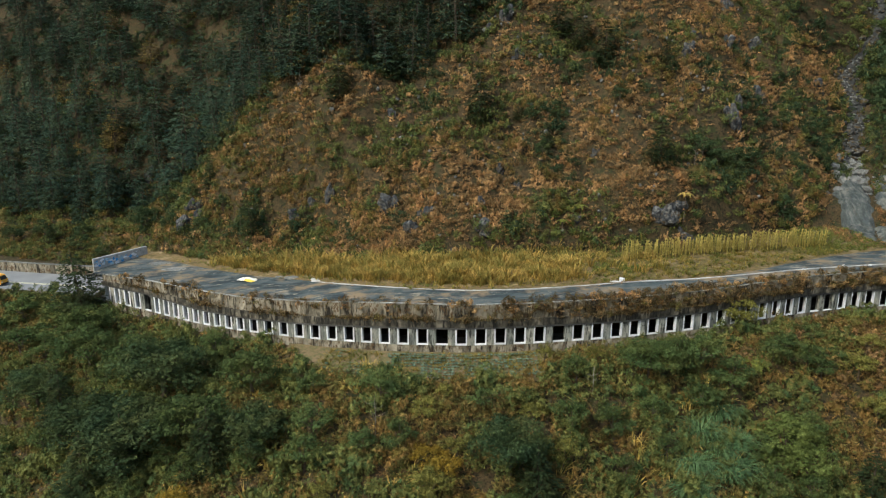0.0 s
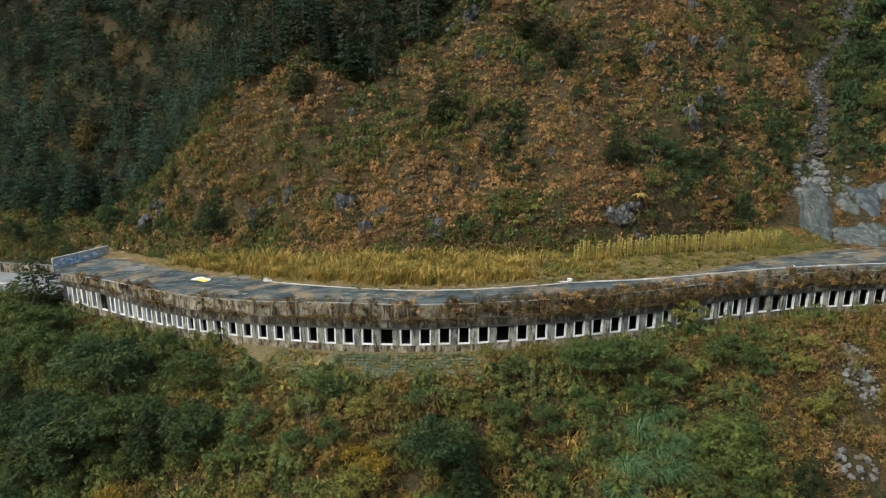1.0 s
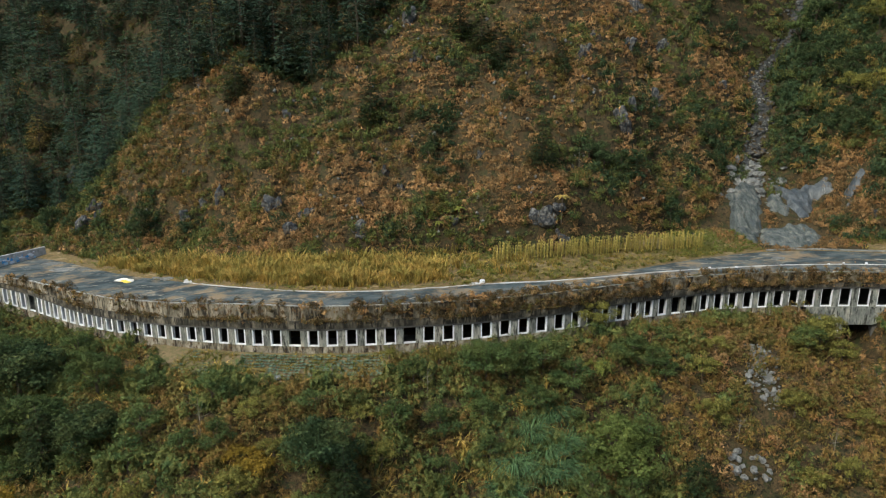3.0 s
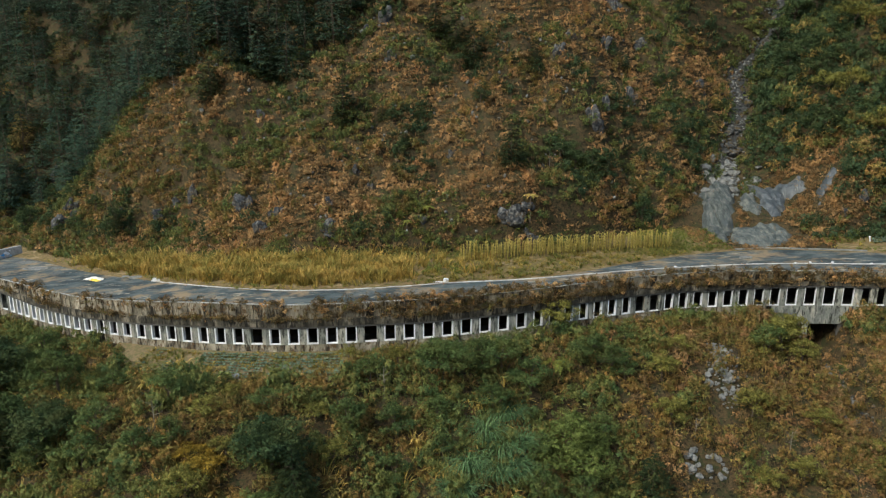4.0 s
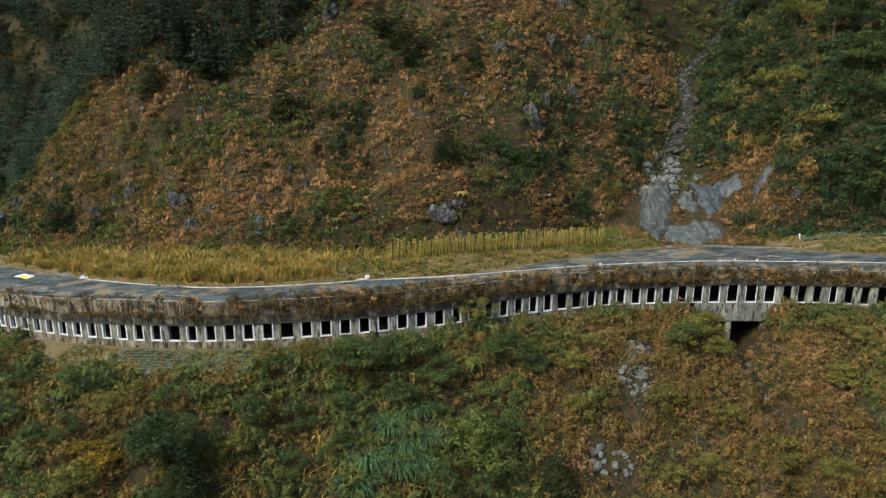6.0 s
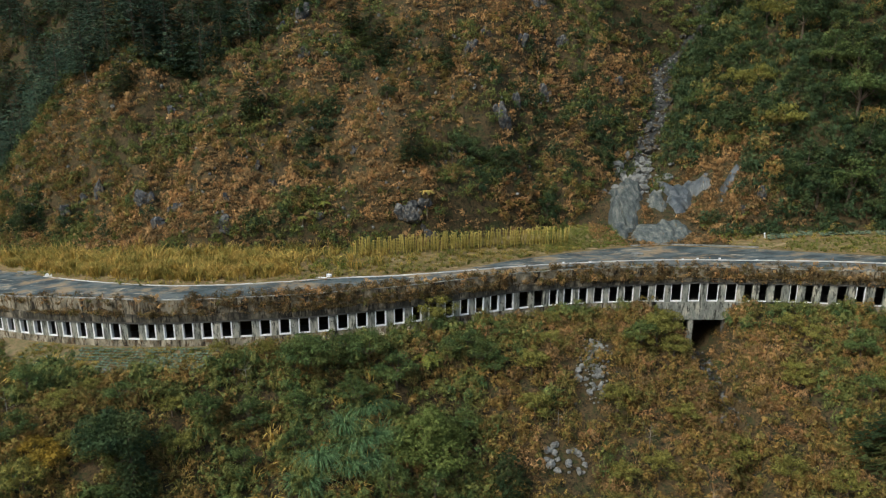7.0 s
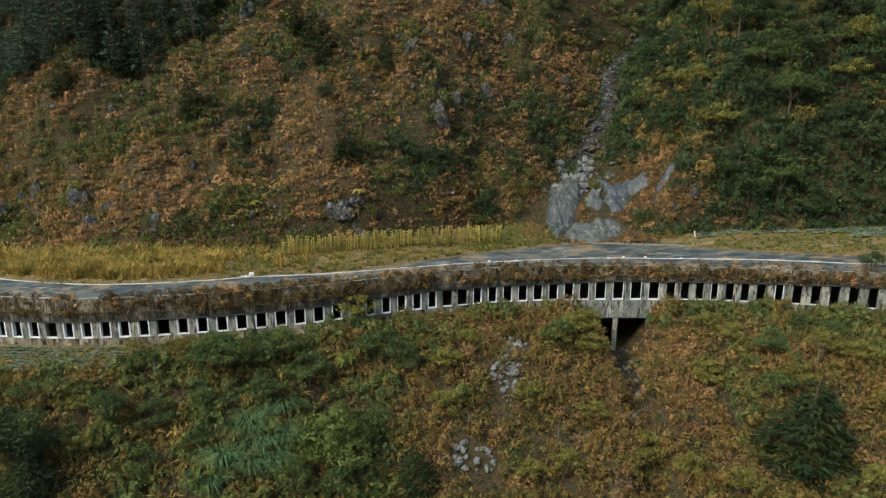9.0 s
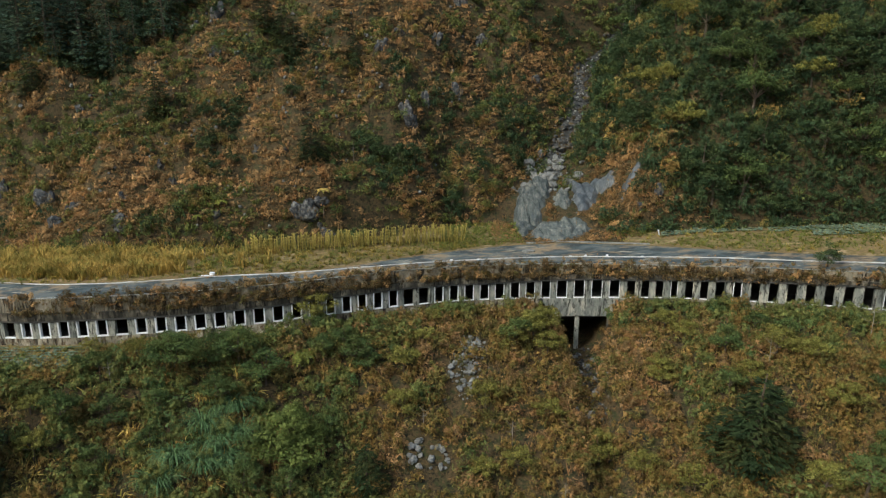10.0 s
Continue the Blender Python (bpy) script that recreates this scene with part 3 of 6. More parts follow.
def leaves(centres, normals, size, slim=0.5, droop=0.25, rs=RS):
    """Pointed leaf sprays with a drooping tip: an array of sprays by three corners."""
    n = len(centres)
    size = np.broadcast_to(np.asarray(size, float), (n,))[:, None]
    t = unit(np.cross(normals, unit(rs.normal(size=(n, 3)))))
    b = unit(np.cross(normals, t))
    w = 1.15 * slim * size
    return np.stack([centres + t * size - np.array([0, 0, droop]) * size, centres - t * size * 0.65 + b * w, centres - t * size * 0.65 - b * w], 1)


def blades(n, length, width, spread, arch, rs, root=0.15, segs=2):
    """Arching blades out of one root: quads of a ribbon that narrows to its tip."""
    out = []
    for _ in range(n):
        a = rs.uniform(0, math.tau)
        d = np.array([math.cos(a), math.sin(a), 0.0])
        side = np.array([-d[1], d[0], 0.0])
        ln, sp = length * rs.uniform(0.6, 1.15), spread * rs.uniform(0.3, 1.2)
        p0 = d * root * rs.uniform(0, 1)
        pts, ws = [], []
        for k in range(segs + 1):
            f = k / segs
            pts.append(p0 + d * sp * ln * (f ** 1.6) + np.array([0, 0, ln * (f - arch * f * f)]))
            ws.append(width * (1 - 0.85 * f))
        for k in range(segs):
            out.append([pts[k] - side * ws[k], pts[k] + side * ws[k], pts[k + 1] + side * ws[k + 1], pts[k + 1] - side * ws[k + 1]])
    return np.array(out)


def bush_proto(seed, n=150, size=0.17, flat=0.75, lobes=7, slim=0.5):
    rs = np.random.RandomState(seed)
    c = np.stack([rs.uniform(-0.62, 0.62, lobes), rs.uniform(-0.62, 0.62, lobes), rs.uniform(0.15, 0.75, lobes) * flat], 1)
    r = rs.uniform(0.28, 0.52, lobes)
    which = rs.randint(0, lobes, n)
    d = unit(rs.normal(size=(n, 3)) + np.array([0, 0, 0.7]))
    p = c[which] + d * (r[which] * rs.uniform(0.7, 1.08, n))[:, None]
    p[:, 2] = np.maximum(p[:, 2], 0.02)
    nrm = unit(d + rs.normal(size=(n, 3)) * 0.33)
    return leaves(p, nrm, size * rs.uniform(0.6, 1.35, n), slim, 0.3, rs)


def quads_mesh(name, faces, material):
    """A mesh of loose faces, given as one array or as a list of arrays of faces by corners."""
    groups = faces if isinstance(faces, list) else [faces]
    v = np.concatenate([np.asarray(g, np.float32).reshape(-1, 3) for g in groups])
    me = mesh_from(name, v, np.arange(len(v)), np.concatenate([np.full(len(g), np.shape(g)[1]) for g in groups]))
    me.materials.append(material)
    return me


def scatter(name, protos, pts, scale, material, label, category, squash=(0.85, 1.5), lean=0.12):
    """Many plants of one kind as one mesh."""
    n = len(pts)
    pick = RS.randint(0, len(protos), n)
    yaw = RS.uniform(0, math.tau, n)
    sq = RS.uniform(*squash, n)
    out = []
    for k, proto in enumerate(protos):
        i = np.where(pick == k)[0]
        if not len(i):
            continue
        v = proto.reshape(-1, 3)
        c, s = np.cos(yaw[i])[:, None], np.sin(yaw[i])[:, None]
        x, y, z = v[:, 0][None], v[:, 1][None], v[:, 2][None] * sq[i][:, None]
        lx, ly = RS.normal(size=(2, len(i), 1)) * lean
        w = np.stack([x * c - y * s + z * lx, x * s + y * c + z * ly, z + 0 * c], -1) * scale[i][:, None, None] + pts[i][:, None, :]
        out.append(w.reshape(-1, proto.shape[1], 3))
    if not out:
        return None
    return tagged(new(name, quads_mesh(name, out, material)), label, category, kind="stuff")


def throw(n, x0, x1, y0, y1, keep):
    """Random places on the ground, kept with a probability that varies over the plan."""
    x, y = RS.uniform(x0, x1, n), RS.uniform(y0, y1, n)
    k = RS.uniform(0, 1, n) < keep(x, y)
    x, y = x[k], y[k]
    return np.stack([x, y, ground(x, y)], 1)


BUSH = [bush_proto(s, 150, 0.14) for s in range(11, 17)]
SHRUB = [bush_proto(s, 110, 0.155, 0.9, 5) for s in range(21, 26)]
BIGLEAF = [bush_proto(s, 140, 0.155, 0.8, 6, 0.7) for s in range(31, 35)]
LOW = [bush_proto(s, 38, 0.23, 0.45, 9, 0.5) for s in range(71, 75)]
GRASS = [blades(14, 1.0, 0.042, 1.0, 0.8, np.random.RandomState(s), 0.5) for s in range(81, 86)]
FERNS = [blades(13, 1.0, 0.055, 0.8, 0.75, np.random.RandomState(s), 0.35) for s in range(41, 46)]
REEDS = [blades(12, 1.0, 0.034, 0.6, 0.42, np.random.RandomState(s), 0.25, 2) for s in range(51, 56)]
TUFTS = [blades(9, 1.0, 0.07, 0.9, 0.5, np.random.RandomState(s), 0.3) for s in range(61, 65)]


def seen(x, y):
    """The stretch of the plan that lies along the flight."""
    return (x > -0.655 * y - 6) & (x < 71 + 0.655 * y) & (y > 66)


def away_from_gully(x, y):
    half = np.interp(y, [120, 140, 150, 157, 186], [10.5, 10, 6.5, 3.0, 2.4])
    return np.clip((np.abs(x - gully_x(y)) - half) / 1.5 + 0.5, 0, 1) * np.where((y > 124) | (np.abs(x - 85) > 12), 1, 0)


# outlines of the bare bedrock at the foot of the gully
LOBE = [(80.6, 148.4), (83.6, 151.3), (87.2, 150.2), (86.2, 145), (84.2, 139.8), (82.2, 134), (79.4, 129.2), (78.2, 133), (78.8, 141)]
KNOB = [(87.0, 140), (86.9, 144.5), (89, 147.6), (90.3, 144), (90.2, 140), (88.4, 137.6)]
SLAB = [(90.8, 150.2), (94.6, 148.6), (98.8, 145.2), (98.6, 141.8), (95.6, 143.0), (93.2, 139.4), (90.8, 137.6), (90.2, 141), (91.0, 146)]
APRON = [(80.4, 128.6), (81.4, 132.6), (83.6, 137.6), (86, 135.8), (88.6, 137), (91.4, 135.2), (92.3, 132.4), (90.6, 129), (88.4, 126.7), (83, 126.5)]
SPOUT = [(98.8, 136.0), (100.4, 136.8), (103.8, 140), (102.2, 140.8), (99.6, 138.8)]


def inside(x, y, outline):
    """Distance to the edge of an outline in plan, positive within."""
    near, odd = np.full(np.shape(x), 1e9), np.zeros(np.shape(x), bool)
    for (ax, ay), (bx, by) in zip(outline, outline[1:] + outline[:1]):
        t = np.clip(((x - ax) * (bx - ax) + (y - ay) * (by - ay)) / ((bx - ax) ** 2 + (by - ay) ** 2), 0, 1)
        near = np.minimum(near, np.hypot(x - ax - t * (bx - ax), y - ay - t * (by - ay)))
        odd ^= ((ay > y) != (by > y)) & (x < ax + (y - ay) * (bx - ax) / (by - ay + 1e-9))
    return np.where(odd, near, -near)


def off_rock(x, y, margin):
    """1 where the plan is clear of the bedrock by a margin."""
    return np.where(np.max([inside(np.asarray(x, float), np.asarray(y, float), o) for o in (LOBE, KNOB, SLAB, APRON, SPOUT)], axis=0) < -margin, 1.0, 0.0)


PINE_EDGE = curve([-260, -130, -99, -78, -50, -38, -28, -10, 0, 7, 20, 40, 60, 80, 300], [16, 16, 23, 24, 27, 30, 33, 35, 41, 47, 55, 54, 56, 70, 90], 2.0)


def greenness(x, y):
    """How green the slope above the road is, 0 to 1."""
    u = y - FOOT(x)
    g = 0.62 * wobble(x / 8.5, y / 8.5, 11) + 0.38 * wobble(x / 3.2, y / 3.2, 12)
    bias = np.interp(x, [-130, -60, -35, -20, 5, 40, 56, 66, 80, 92, 100, 200], [0.25, 0.2, 0.07, -0.01, -0.01, 0.0, -0.02, -0.03, 0.0, 0.1, 0.4, 0.45])
    bias = bias + np.where(x > gully_x(y) + 2, 0.3, 0) + 0.16 * np.exp(-(u / 3.5) ** 2) + 0.5 * np.clip((u - PINE_EDGE(x) + 3) / 8, 0, 1)
    bias = bias - 0.7 * np.exp(-((x - 100.5) / 5.5) ** 4) * (y < 147)
    return np.clip((g + bias - 0.5) / 0.10, 0, 1)


def rock_free(x, y):
    """0 where the boulder slides below the road lie bare."""
    a = ((x - 68.3 - (y - 97) * 0.2) / 3.3) ** 2 + ((y - 96.6) / 7.4) ** 2
    b = ((x - 62.6) / 4.0) ** 2 + ((y - 84.0) / 3.6) ** 2
    c = ((x - 87.9) / 4.2) ** 2 + ((y - 104) / 9.0) ** 2
    d = ((x - 34) / 5.0) ** 2 + ((y - 79) / 6.0) ** 2
    return np.where(c < 1, 0.04, np.where(np.minimum(a, b) < 1, 0.08, np.where(d < 1, 0.8, 1.0)))


def terrace(x, y):
    q = y - FRONT(x)
    return (x > -22) & (x < 15) & (q > -9.3 + 3.0 * np.clip((-x - 6) / 16, 0, 1))


# --- slope above the road
def upper(x, y):
    return ((y - FOOT(x)) > -0.5) * away_from_gully(x, y) * seen(x, y) * (ground(x, y) < 40 + 0.085 * y)


p = throw(15000, -75, 150, 118, 200, lambda x, y: upper(x, y) * (1.05 - greenness(x, y)) * np.clip(1.1 - (y - FOOT(x) - 40) / 60, 0.2, 1))
scatter("dry_grass", GRASS, p, RS.uniform(0.7, 1.5, len(p)), M_STRAW, "long dry straw-brown grass on a steep slope", "dry grass")
p = throw(7500, -20, 75, 119, 142, lambda x, y: upper(x, y) * (y - FOOT(x) < 9) * (1.1 - greenness(x, y)))
scatter("bank_grass", GRASS + FERNS + LOW, p, RS.uniform(0.6, 1.4, len(p)), M_FERN, "rust-brown grass and ferns on the steep bank", "dry grass")
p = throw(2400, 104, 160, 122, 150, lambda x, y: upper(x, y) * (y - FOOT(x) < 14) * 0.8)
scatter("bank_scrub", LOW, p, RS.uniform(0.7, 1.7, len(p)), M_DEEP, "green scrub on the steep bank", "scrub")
p = throw(4000, -135, -25, 132, 205, lambda x, y: upper(x, y) * (y - FOOT(x) < PINE_EDGE(x) + 14) * 0.8)
scatter("slope_scrub", LOW, p, RS.uniform(0.9, 1.7, len(p)), M_OLIVE, "olive scrub on the lower slope", "scrub")
p = throw(6000, -135, -30, 132, 205, lambda x, y: upper(x, y) * (y - FOOT(x) < PINE_EDGE(x) + 8) * (1.1 - greenness(x, y)))
scatter("slope_grass", GRASS, p, RS.uniform(0.8, 1.7, len(p)), M_STRAW, "long straw-brown grass on the lower slope", "dry grass")
fern_pts = throw(3800, -75, 150, 118, 200, lambda x, y: upper(x, y) * (1.02 - greenness(x, y)) * np.clip(1.1 - (y - FOOT(x) - 40) / 60, 0.2, 1))
scatter("dry_ferns", FERNS, fern_pts, RS.uniform(0.9, 1.9, len(fern_pts)), M_FERN, "dry rust-brown ferns and grass on a steep slope", "dry ferns")
p = throw(8500, -75, 100, 118, 200, lambda x, y: upper(x, y) * (1.1 - 0.6 * greenness(x, y)) * np.clip(1.1 - (y - FOOT(x) - 40) / 60, 0.2, 1) * (x < gully_x(y)))
scatter("fern_mats", LOW, p, RS.uniform(0.8, 1.5, len(p)), M_FERN, "low mats of dead fern on the slope", "dead ferns")
p = throw(11000, -150, 165, 118, 230, lambda x, y: off_rock(x, y, 1.2) * upper(x, y) * (0.06 + greenness(x, y)) * 0.95 * np.clip(1.0 - (y - FOOT(x) - PINE_EDGE(x)) / 16, 0.15, 1))
scatter("low_scrub", LOW, p, RS.uniform(0.9, 1.8, len(p)), M_GREEN, "low green scrub covering the mountainside", "scrub")
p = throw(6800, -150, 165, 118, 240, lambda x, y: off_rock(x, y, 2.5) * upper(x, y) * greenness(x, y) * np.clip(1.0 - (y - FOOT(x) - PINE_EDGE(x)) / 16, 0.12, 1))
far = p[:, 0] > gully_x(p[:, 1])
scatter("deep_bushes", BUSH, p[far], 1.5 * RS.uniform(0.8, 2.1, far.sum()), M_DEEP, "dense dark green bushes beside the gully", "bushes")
p = p[~far]
scatter("green_bushes", BUSH, p, RS.uniform(0.8, 2.1, len(p)), M_GREEN, "green leafy bushes on the mountainside", "bushes")
p = throw(2400, 96, 165, 126, 222, lambda x, y: off_rock(x, y, 2.5) * (x > gully_x(y) + 4) * ((x > 107) | (y > 148)) * (y > FOOT(x) + 1) * seen(x, y) * (ground(x, y) < 44 + 0.08 * y))
scatter("gully_undergrowth", LOW, p, RS.uniform(1.5, 2.8, len(p)), M_DEEP, "dark green undergrowth between the trees", "undergrowth")
p = throw(700, 96, 165, 128, 215, lambda x, y: off_rock(x, y, 3) * (x > gully_x(y) + 3) * (y > FOOT(x) + 3) * seen(x, y) * (wobble(x / 6, y / 8, 58) > 0.6))
scatter("fresh_bushes", BUSH, p + np.array([0, 0, 1.2]), RS.uniform(1.4, 2.8, len(p)), M_GREEN, "fresh green bushes among the trees", "bushes")
p = throw(420, 94, 165, 128, 215, lambda x, y: off_rock(x, y, 3) * (x > gully_x(y) + 3) * (y > FOOT(x) + 3) * seen(x, y) * (wobble(x / 7, y / 9, 57) > np.interp(x, [100, 112, 124], [0.45, 0.6, 0.6])))
scatter("golden_bushes", BUSH, p + np.array([0, 0, 1.2]), RS.uniform(1.4, 2.8, len(p)), M_OLIVE, "golden olive bushes beside the gully", "bushes")
p = throw(1700, 94, 116, 128, 150, lambda x, y: off_rock(x, y, 0.8) * (x > gully_x(y) + 7) * (y > FOOT(x) + 0.5) * np.clip(1 - (x - 106) / 8, 0, 1))
scatter("bank_ferns", FERNS + LOW, p, RS.uniform(0.8, 1.6, len(p)), M_FERN, "brown ferns on the bank beside the bedrock", "ferns")
p = throw(5500, -170, 40, 145, 290, lambda x, y: (y - FOOT(x) > PINE_EDGE(x) - 2) * seen(x, y) * (ground(x, y) < 44 + 0.08 * y))
scatter("wood_undergrowth", LOW, p, RS.uniform(1.5, 2.8, len(p)), M_DEEP, "dark green undergrowth between the pines", "undergrowth")
p = throw(9000, -130, 160, 118, 230, lambda x, y: upper(x, y) * np.clip(2.6 * wobble(x / 7, y / 7, 15) - 1.35, 0, 0.8) * np.where(greenness(x, y) > 0.85, 0.5, 1))
scatter("olive_bushes", SHRUB, p, RS.uniform(0.7, 1.8, len(p)), M_OLIVE, "olive and yellowing shrubs on the mountainside", "shrubs")



def patches(name, spots, protos, per, spread, lo, hi, material, label):
    """Thickets of shrubs round given places on the slope."""
    xy = np.concatenate([np.array(s[:2]) + RS.normal(size=(int(per * (s[2] if len(s) > 2 else 1)), 2)) * spread * np.sqrt(s[2] if len(s) > 2 else 1) for s in spots])
    pts = np.column_stack([xy, ground(xy[:, 0], xy[:, 1]) - 0.1])
    scatter(name, protos, pts, RS.uniform(lo, hi, len(pts)), material, label, "shrubs")


patches("dark_shrubs", [(20.3, 146.8, 2), (18.5, 139.6), (19.8, 136.5, 1.4), (23.0, 147.7), (57.9, 139.7, 2), (65.9, 149.4, 2), (52.5, 135.4, 1.5), (66.0, 138.1), (66.3, 141.3, 1.5), (82.8, 163.9, 2), (78.7, 167.4, 2), (79.4, 155.3, 2.4),
                        (83.0, 156.0, 1.5), (78.5, 160.6, 2), (85.3, 162.9, 1.5), (78.8, 178.5, 2), (84.6, 186.8, 3), (91.9, 188.5, 3), (66.0, 169.5, 2), (54.5, 154.1, 1.5), (39.1, 159.3, 2), (36.1, 152.9, 2), (27.7, 154.8), (92.0, 171.7), (63.7, 156.5, 1.5),
                        (23.7, 159.5, 1.5), (-38.8, 142.8, 2.5), (-4.1, 157.7, 2), (-8.1, 162.2, 2), (-3.9, 171.3, 2), (21.8, 142.6, 1.5), (11.3, 123.3, 1.2), (15.9, 124.1), (-27.7, 137.8, 1.5), (-49.1, 144.7, 2), (-8.2, 127.9), (-2.3, 150.4, 1.2), (71.9, 148.5, 1.6), (75.0, 162.0, 1.6), (-60.1, 155.2, 2), (-18.2, 132.3, 1)],
        BUSH, 8, 1.3, 0.9, 2.1, M_DEEP, "dark green leafy shrubs on the dry slope")
patches("olive_shrubs", [(44.9, 152.9, 1.5), (22.5, 129.5, 1.5), (19.2, 126.4), (20.2, 134.2), (37.5, 149.6), (66.1, 142.8), (61.9, 136.4, 1.2), (48.0, 133.5), (31.0, 145.3), (35.1, 149.1, 1.4), (-51.2, 161.7, 2), (-1.9, 142.8, 2), (-8.0, 140.4, 1.5), (-17.3, 139.3, 1.6),
                         (12.4, 139.8, 2), (-10.5, 138.4), (1.2, 143.2, 1.2), (-57.4, 150.2, 2), (-13.4, 131.5, 1.4), (-3.4, 134.1), (-21.8, 134.4, 1.6), (-43.1, 155.2, 2), (-37.2, 149.3, 2), (-32.2, 144.4, 1.5), (-49.7, 149.2, 2), (-30.4, 133.7, 1.5), (-42.3, 139.0, 1.5), (58.0, 134.0, 1.2), (72.0, 142.5, 1.2)],
        SHRUB, 11, 1.2, 0.7, 1.6, M_OLIVE, "olive and yellow shrubs on the dry slope")
patches("bright_shrubs", [(24.7, 124.4, 1.5), (19.3, 123.8, 1.5), (30.0, 124.8), (67.2, 136.8, 1.2), (35.4, 125.8), (42.2, 126.1, 0.6), (22.5, 127.8), (27.9, 125.8, 1.2), (-25.0, 132.2, 1.5), (-15.6, 128.1, 1.2), (12.5, 124.2, 1.4), (23.1, 130.0), (6.0, 122.1), (-2.0, 124.4, 1.2), (-33.1, 133.3)],
        SHRUB, 8, 1.0, 0.5, 1.1, M_LIME2, "fresh yellow-green shrubs at the foot of the slope")

# --- verge between roof and slope
def verge(x, y):
    q = y - FRONT(x)
    return (q > DECK(x) + 0.2) & (y < FOOT(x) + 1) & (x > -66)


p = throw(7500, -60, 36, 104, 134, lambda x, y: verge(x, y) * np.clip((y - FRONT(x) - DECK(x) - 1.2) / 1.5, 0, 1) * np.clip((24 - x) / 4, 0.12, 1) * np.clip((x + 50) / 14, 0.15, 1))
scatter("yellow_reeds", REEDS, p, (0.7 + 0.7 * wobble(p[:, 0] / 3, p[:, 1] / 2, 63)) * RS.uniform(1.5, 2.7, len(p)), M_REED, "tall yellow dried reeds on the verge", "reeds")
p = throw(10500, -66, 150, 100, 140, lambda x, y: verge(x, y) * np.clip(0.25 + wobble(x / 4, y / 4, 17) * 0.8, 0, 1) * away_from_gully(x, y))
scatter("verge_grass", TUFTS, p, RS.uniform(0.4, 1.1, len(p)), M_GRASS, "short yellow-green grass on the verge", "grass")
p = throw(900, -40, 40, 108, 126, lambda x, y: verge(x, y) * (y > FOOT(x) - 4) * 0.5)
scatter("verge_shrubs", SHRUB, p, RS.uniform(0.5, 1.3, len(p)), M_GREEN, "low green shrubs at the foot of the slope", "shrubs")

# --- brush along the roof's outer edge
def brush(n, lo, hi, material, name, label):
    x = RS.uniform(-62, 150, n)
    dens = np.interp(x, [-62, -40, -15, 5, 12, 20, 36, 60, 150], [0.12, 0.15, 0.22, 0.3, 0.55, 0.9, 1, 1, 1]) * (0.35 + 1.1 * wobble(x / 3.5, 0 * x, 19))
    x = x[RS.uniform(0, 1, n) < dens]
    wide = np.interp(x, [-62, 10, 30, 75, 105, 150], [0.5, 0.8, 1.6, 1.8, 3.2, 3.2])
    hang = RS.uniform(0, 1, len(x)) < np.interp(x, [-62, 20, 50, 150], [0.4, 0.5, 0.6, 0.62])
    f = RS.uniform(0, 1, len(x))
    d = np.where(hang, -0.4 + 0.45 * f, f * wide)
    z = ROOF(x) + 0.05 - np.where(hang, RS.uniform(0, 1, len(x)) ** 0.8 * np.interp(x, [-62, 10, 28, 45, 150], [0.9, 1.3, 1.9, 2.3, 2.3]), 0)
    pts = np.stack([x, FRONT(x) + d, z], 1)
    scatter(name, SHRUB + FERNS + FERNS, pts, RS.uniform(lo, hi, len(x)) * np.where(hang, 1.0, np.interp(x, [40, 80], [0.95, 0.55])), material, label, "brush")


def ledge_brush(n, lo, hi, material, name, label):
    """Brush rooted on the narrow ledge half-way up the parapet wall."""
    x = RS.uniform(-60, 150, n)
    x = x[RS.uniform(0, 1, n) < np.interp(x, [-60, -30, 0, 20, 60, 150], [0.5, 0.75, 0.8, 1, 1, 1]) * np.clip(2.4 * wobble(x / 2.6, 0 * x, 72) - 0.6, 0.05, 1)]
    high = HEAD(x) + 0.3 + 0.34 * (ROOF(x) - HEAD(x) - 0.3)
    pts = np.stack([x, FRONT(x) - RS.uniform(-0.05, 0.3, len(x)), high - RS.uniform(0, 0.35, len(x))], 1)
    scatter(name, SHRUB + FERNS + FERNS, pts, RS.uniform(lo, hi, len(x)), material, label, "brush", lean=0.25)


brush(1900, 0.5, 1.3, M_BRUSH, "dead_brush", "rust-brown dead brush hanging over the parapet")
brush(800, 0.5, 1.1, M_STRAW, "straw_brush", "straw-coloured dead grass hanging over the parapet")
brush(900, 0.4, 0.9, M_OLIVE, "olive_brush", "olive brush growing along the parapet")
ledge_brush(1500, 0.5, 1.2, M_BRUSH, "ledge_brush", "rust-brown brush growing on the ledge of the wall")
ledge_brush(420, 0.4, 1.0, M_OLIVE, "ledge_shrubs", "olive shrubs growing on the ledge of the wall")

# --- slope below the road
def lower(x, y):
    q = y - FRONT(x)
    return (q < -1.6) * seen(x, y) * rock_free(x, y) * np.where(terrace(x, y), 0.0, 1.0)


DRYNESS = curve([-130, -60, -25, 0, 20, 32, 50, 60, 75, 100, 150], [-0.2, -0.25, -0.12, 0.04, 0.02, -0.14, -0.08, 0.22, 0.3, 0.2, 0.02], 3.0)


def dry_low(x, y):
    q = y - FRONT(x)
    g = 0.6 * wobble(x / 7, y / 7, 23) + 0.4 * wobble(x / 2.8, y / 2.8, 24)
    return np.clip((g - 0.5 + DRYNESS(x) - 0.22 * np.exp(-((q + 3) / 5) ** 2) * (x > 35)) / 0.2 + 0.5, 0, 1)


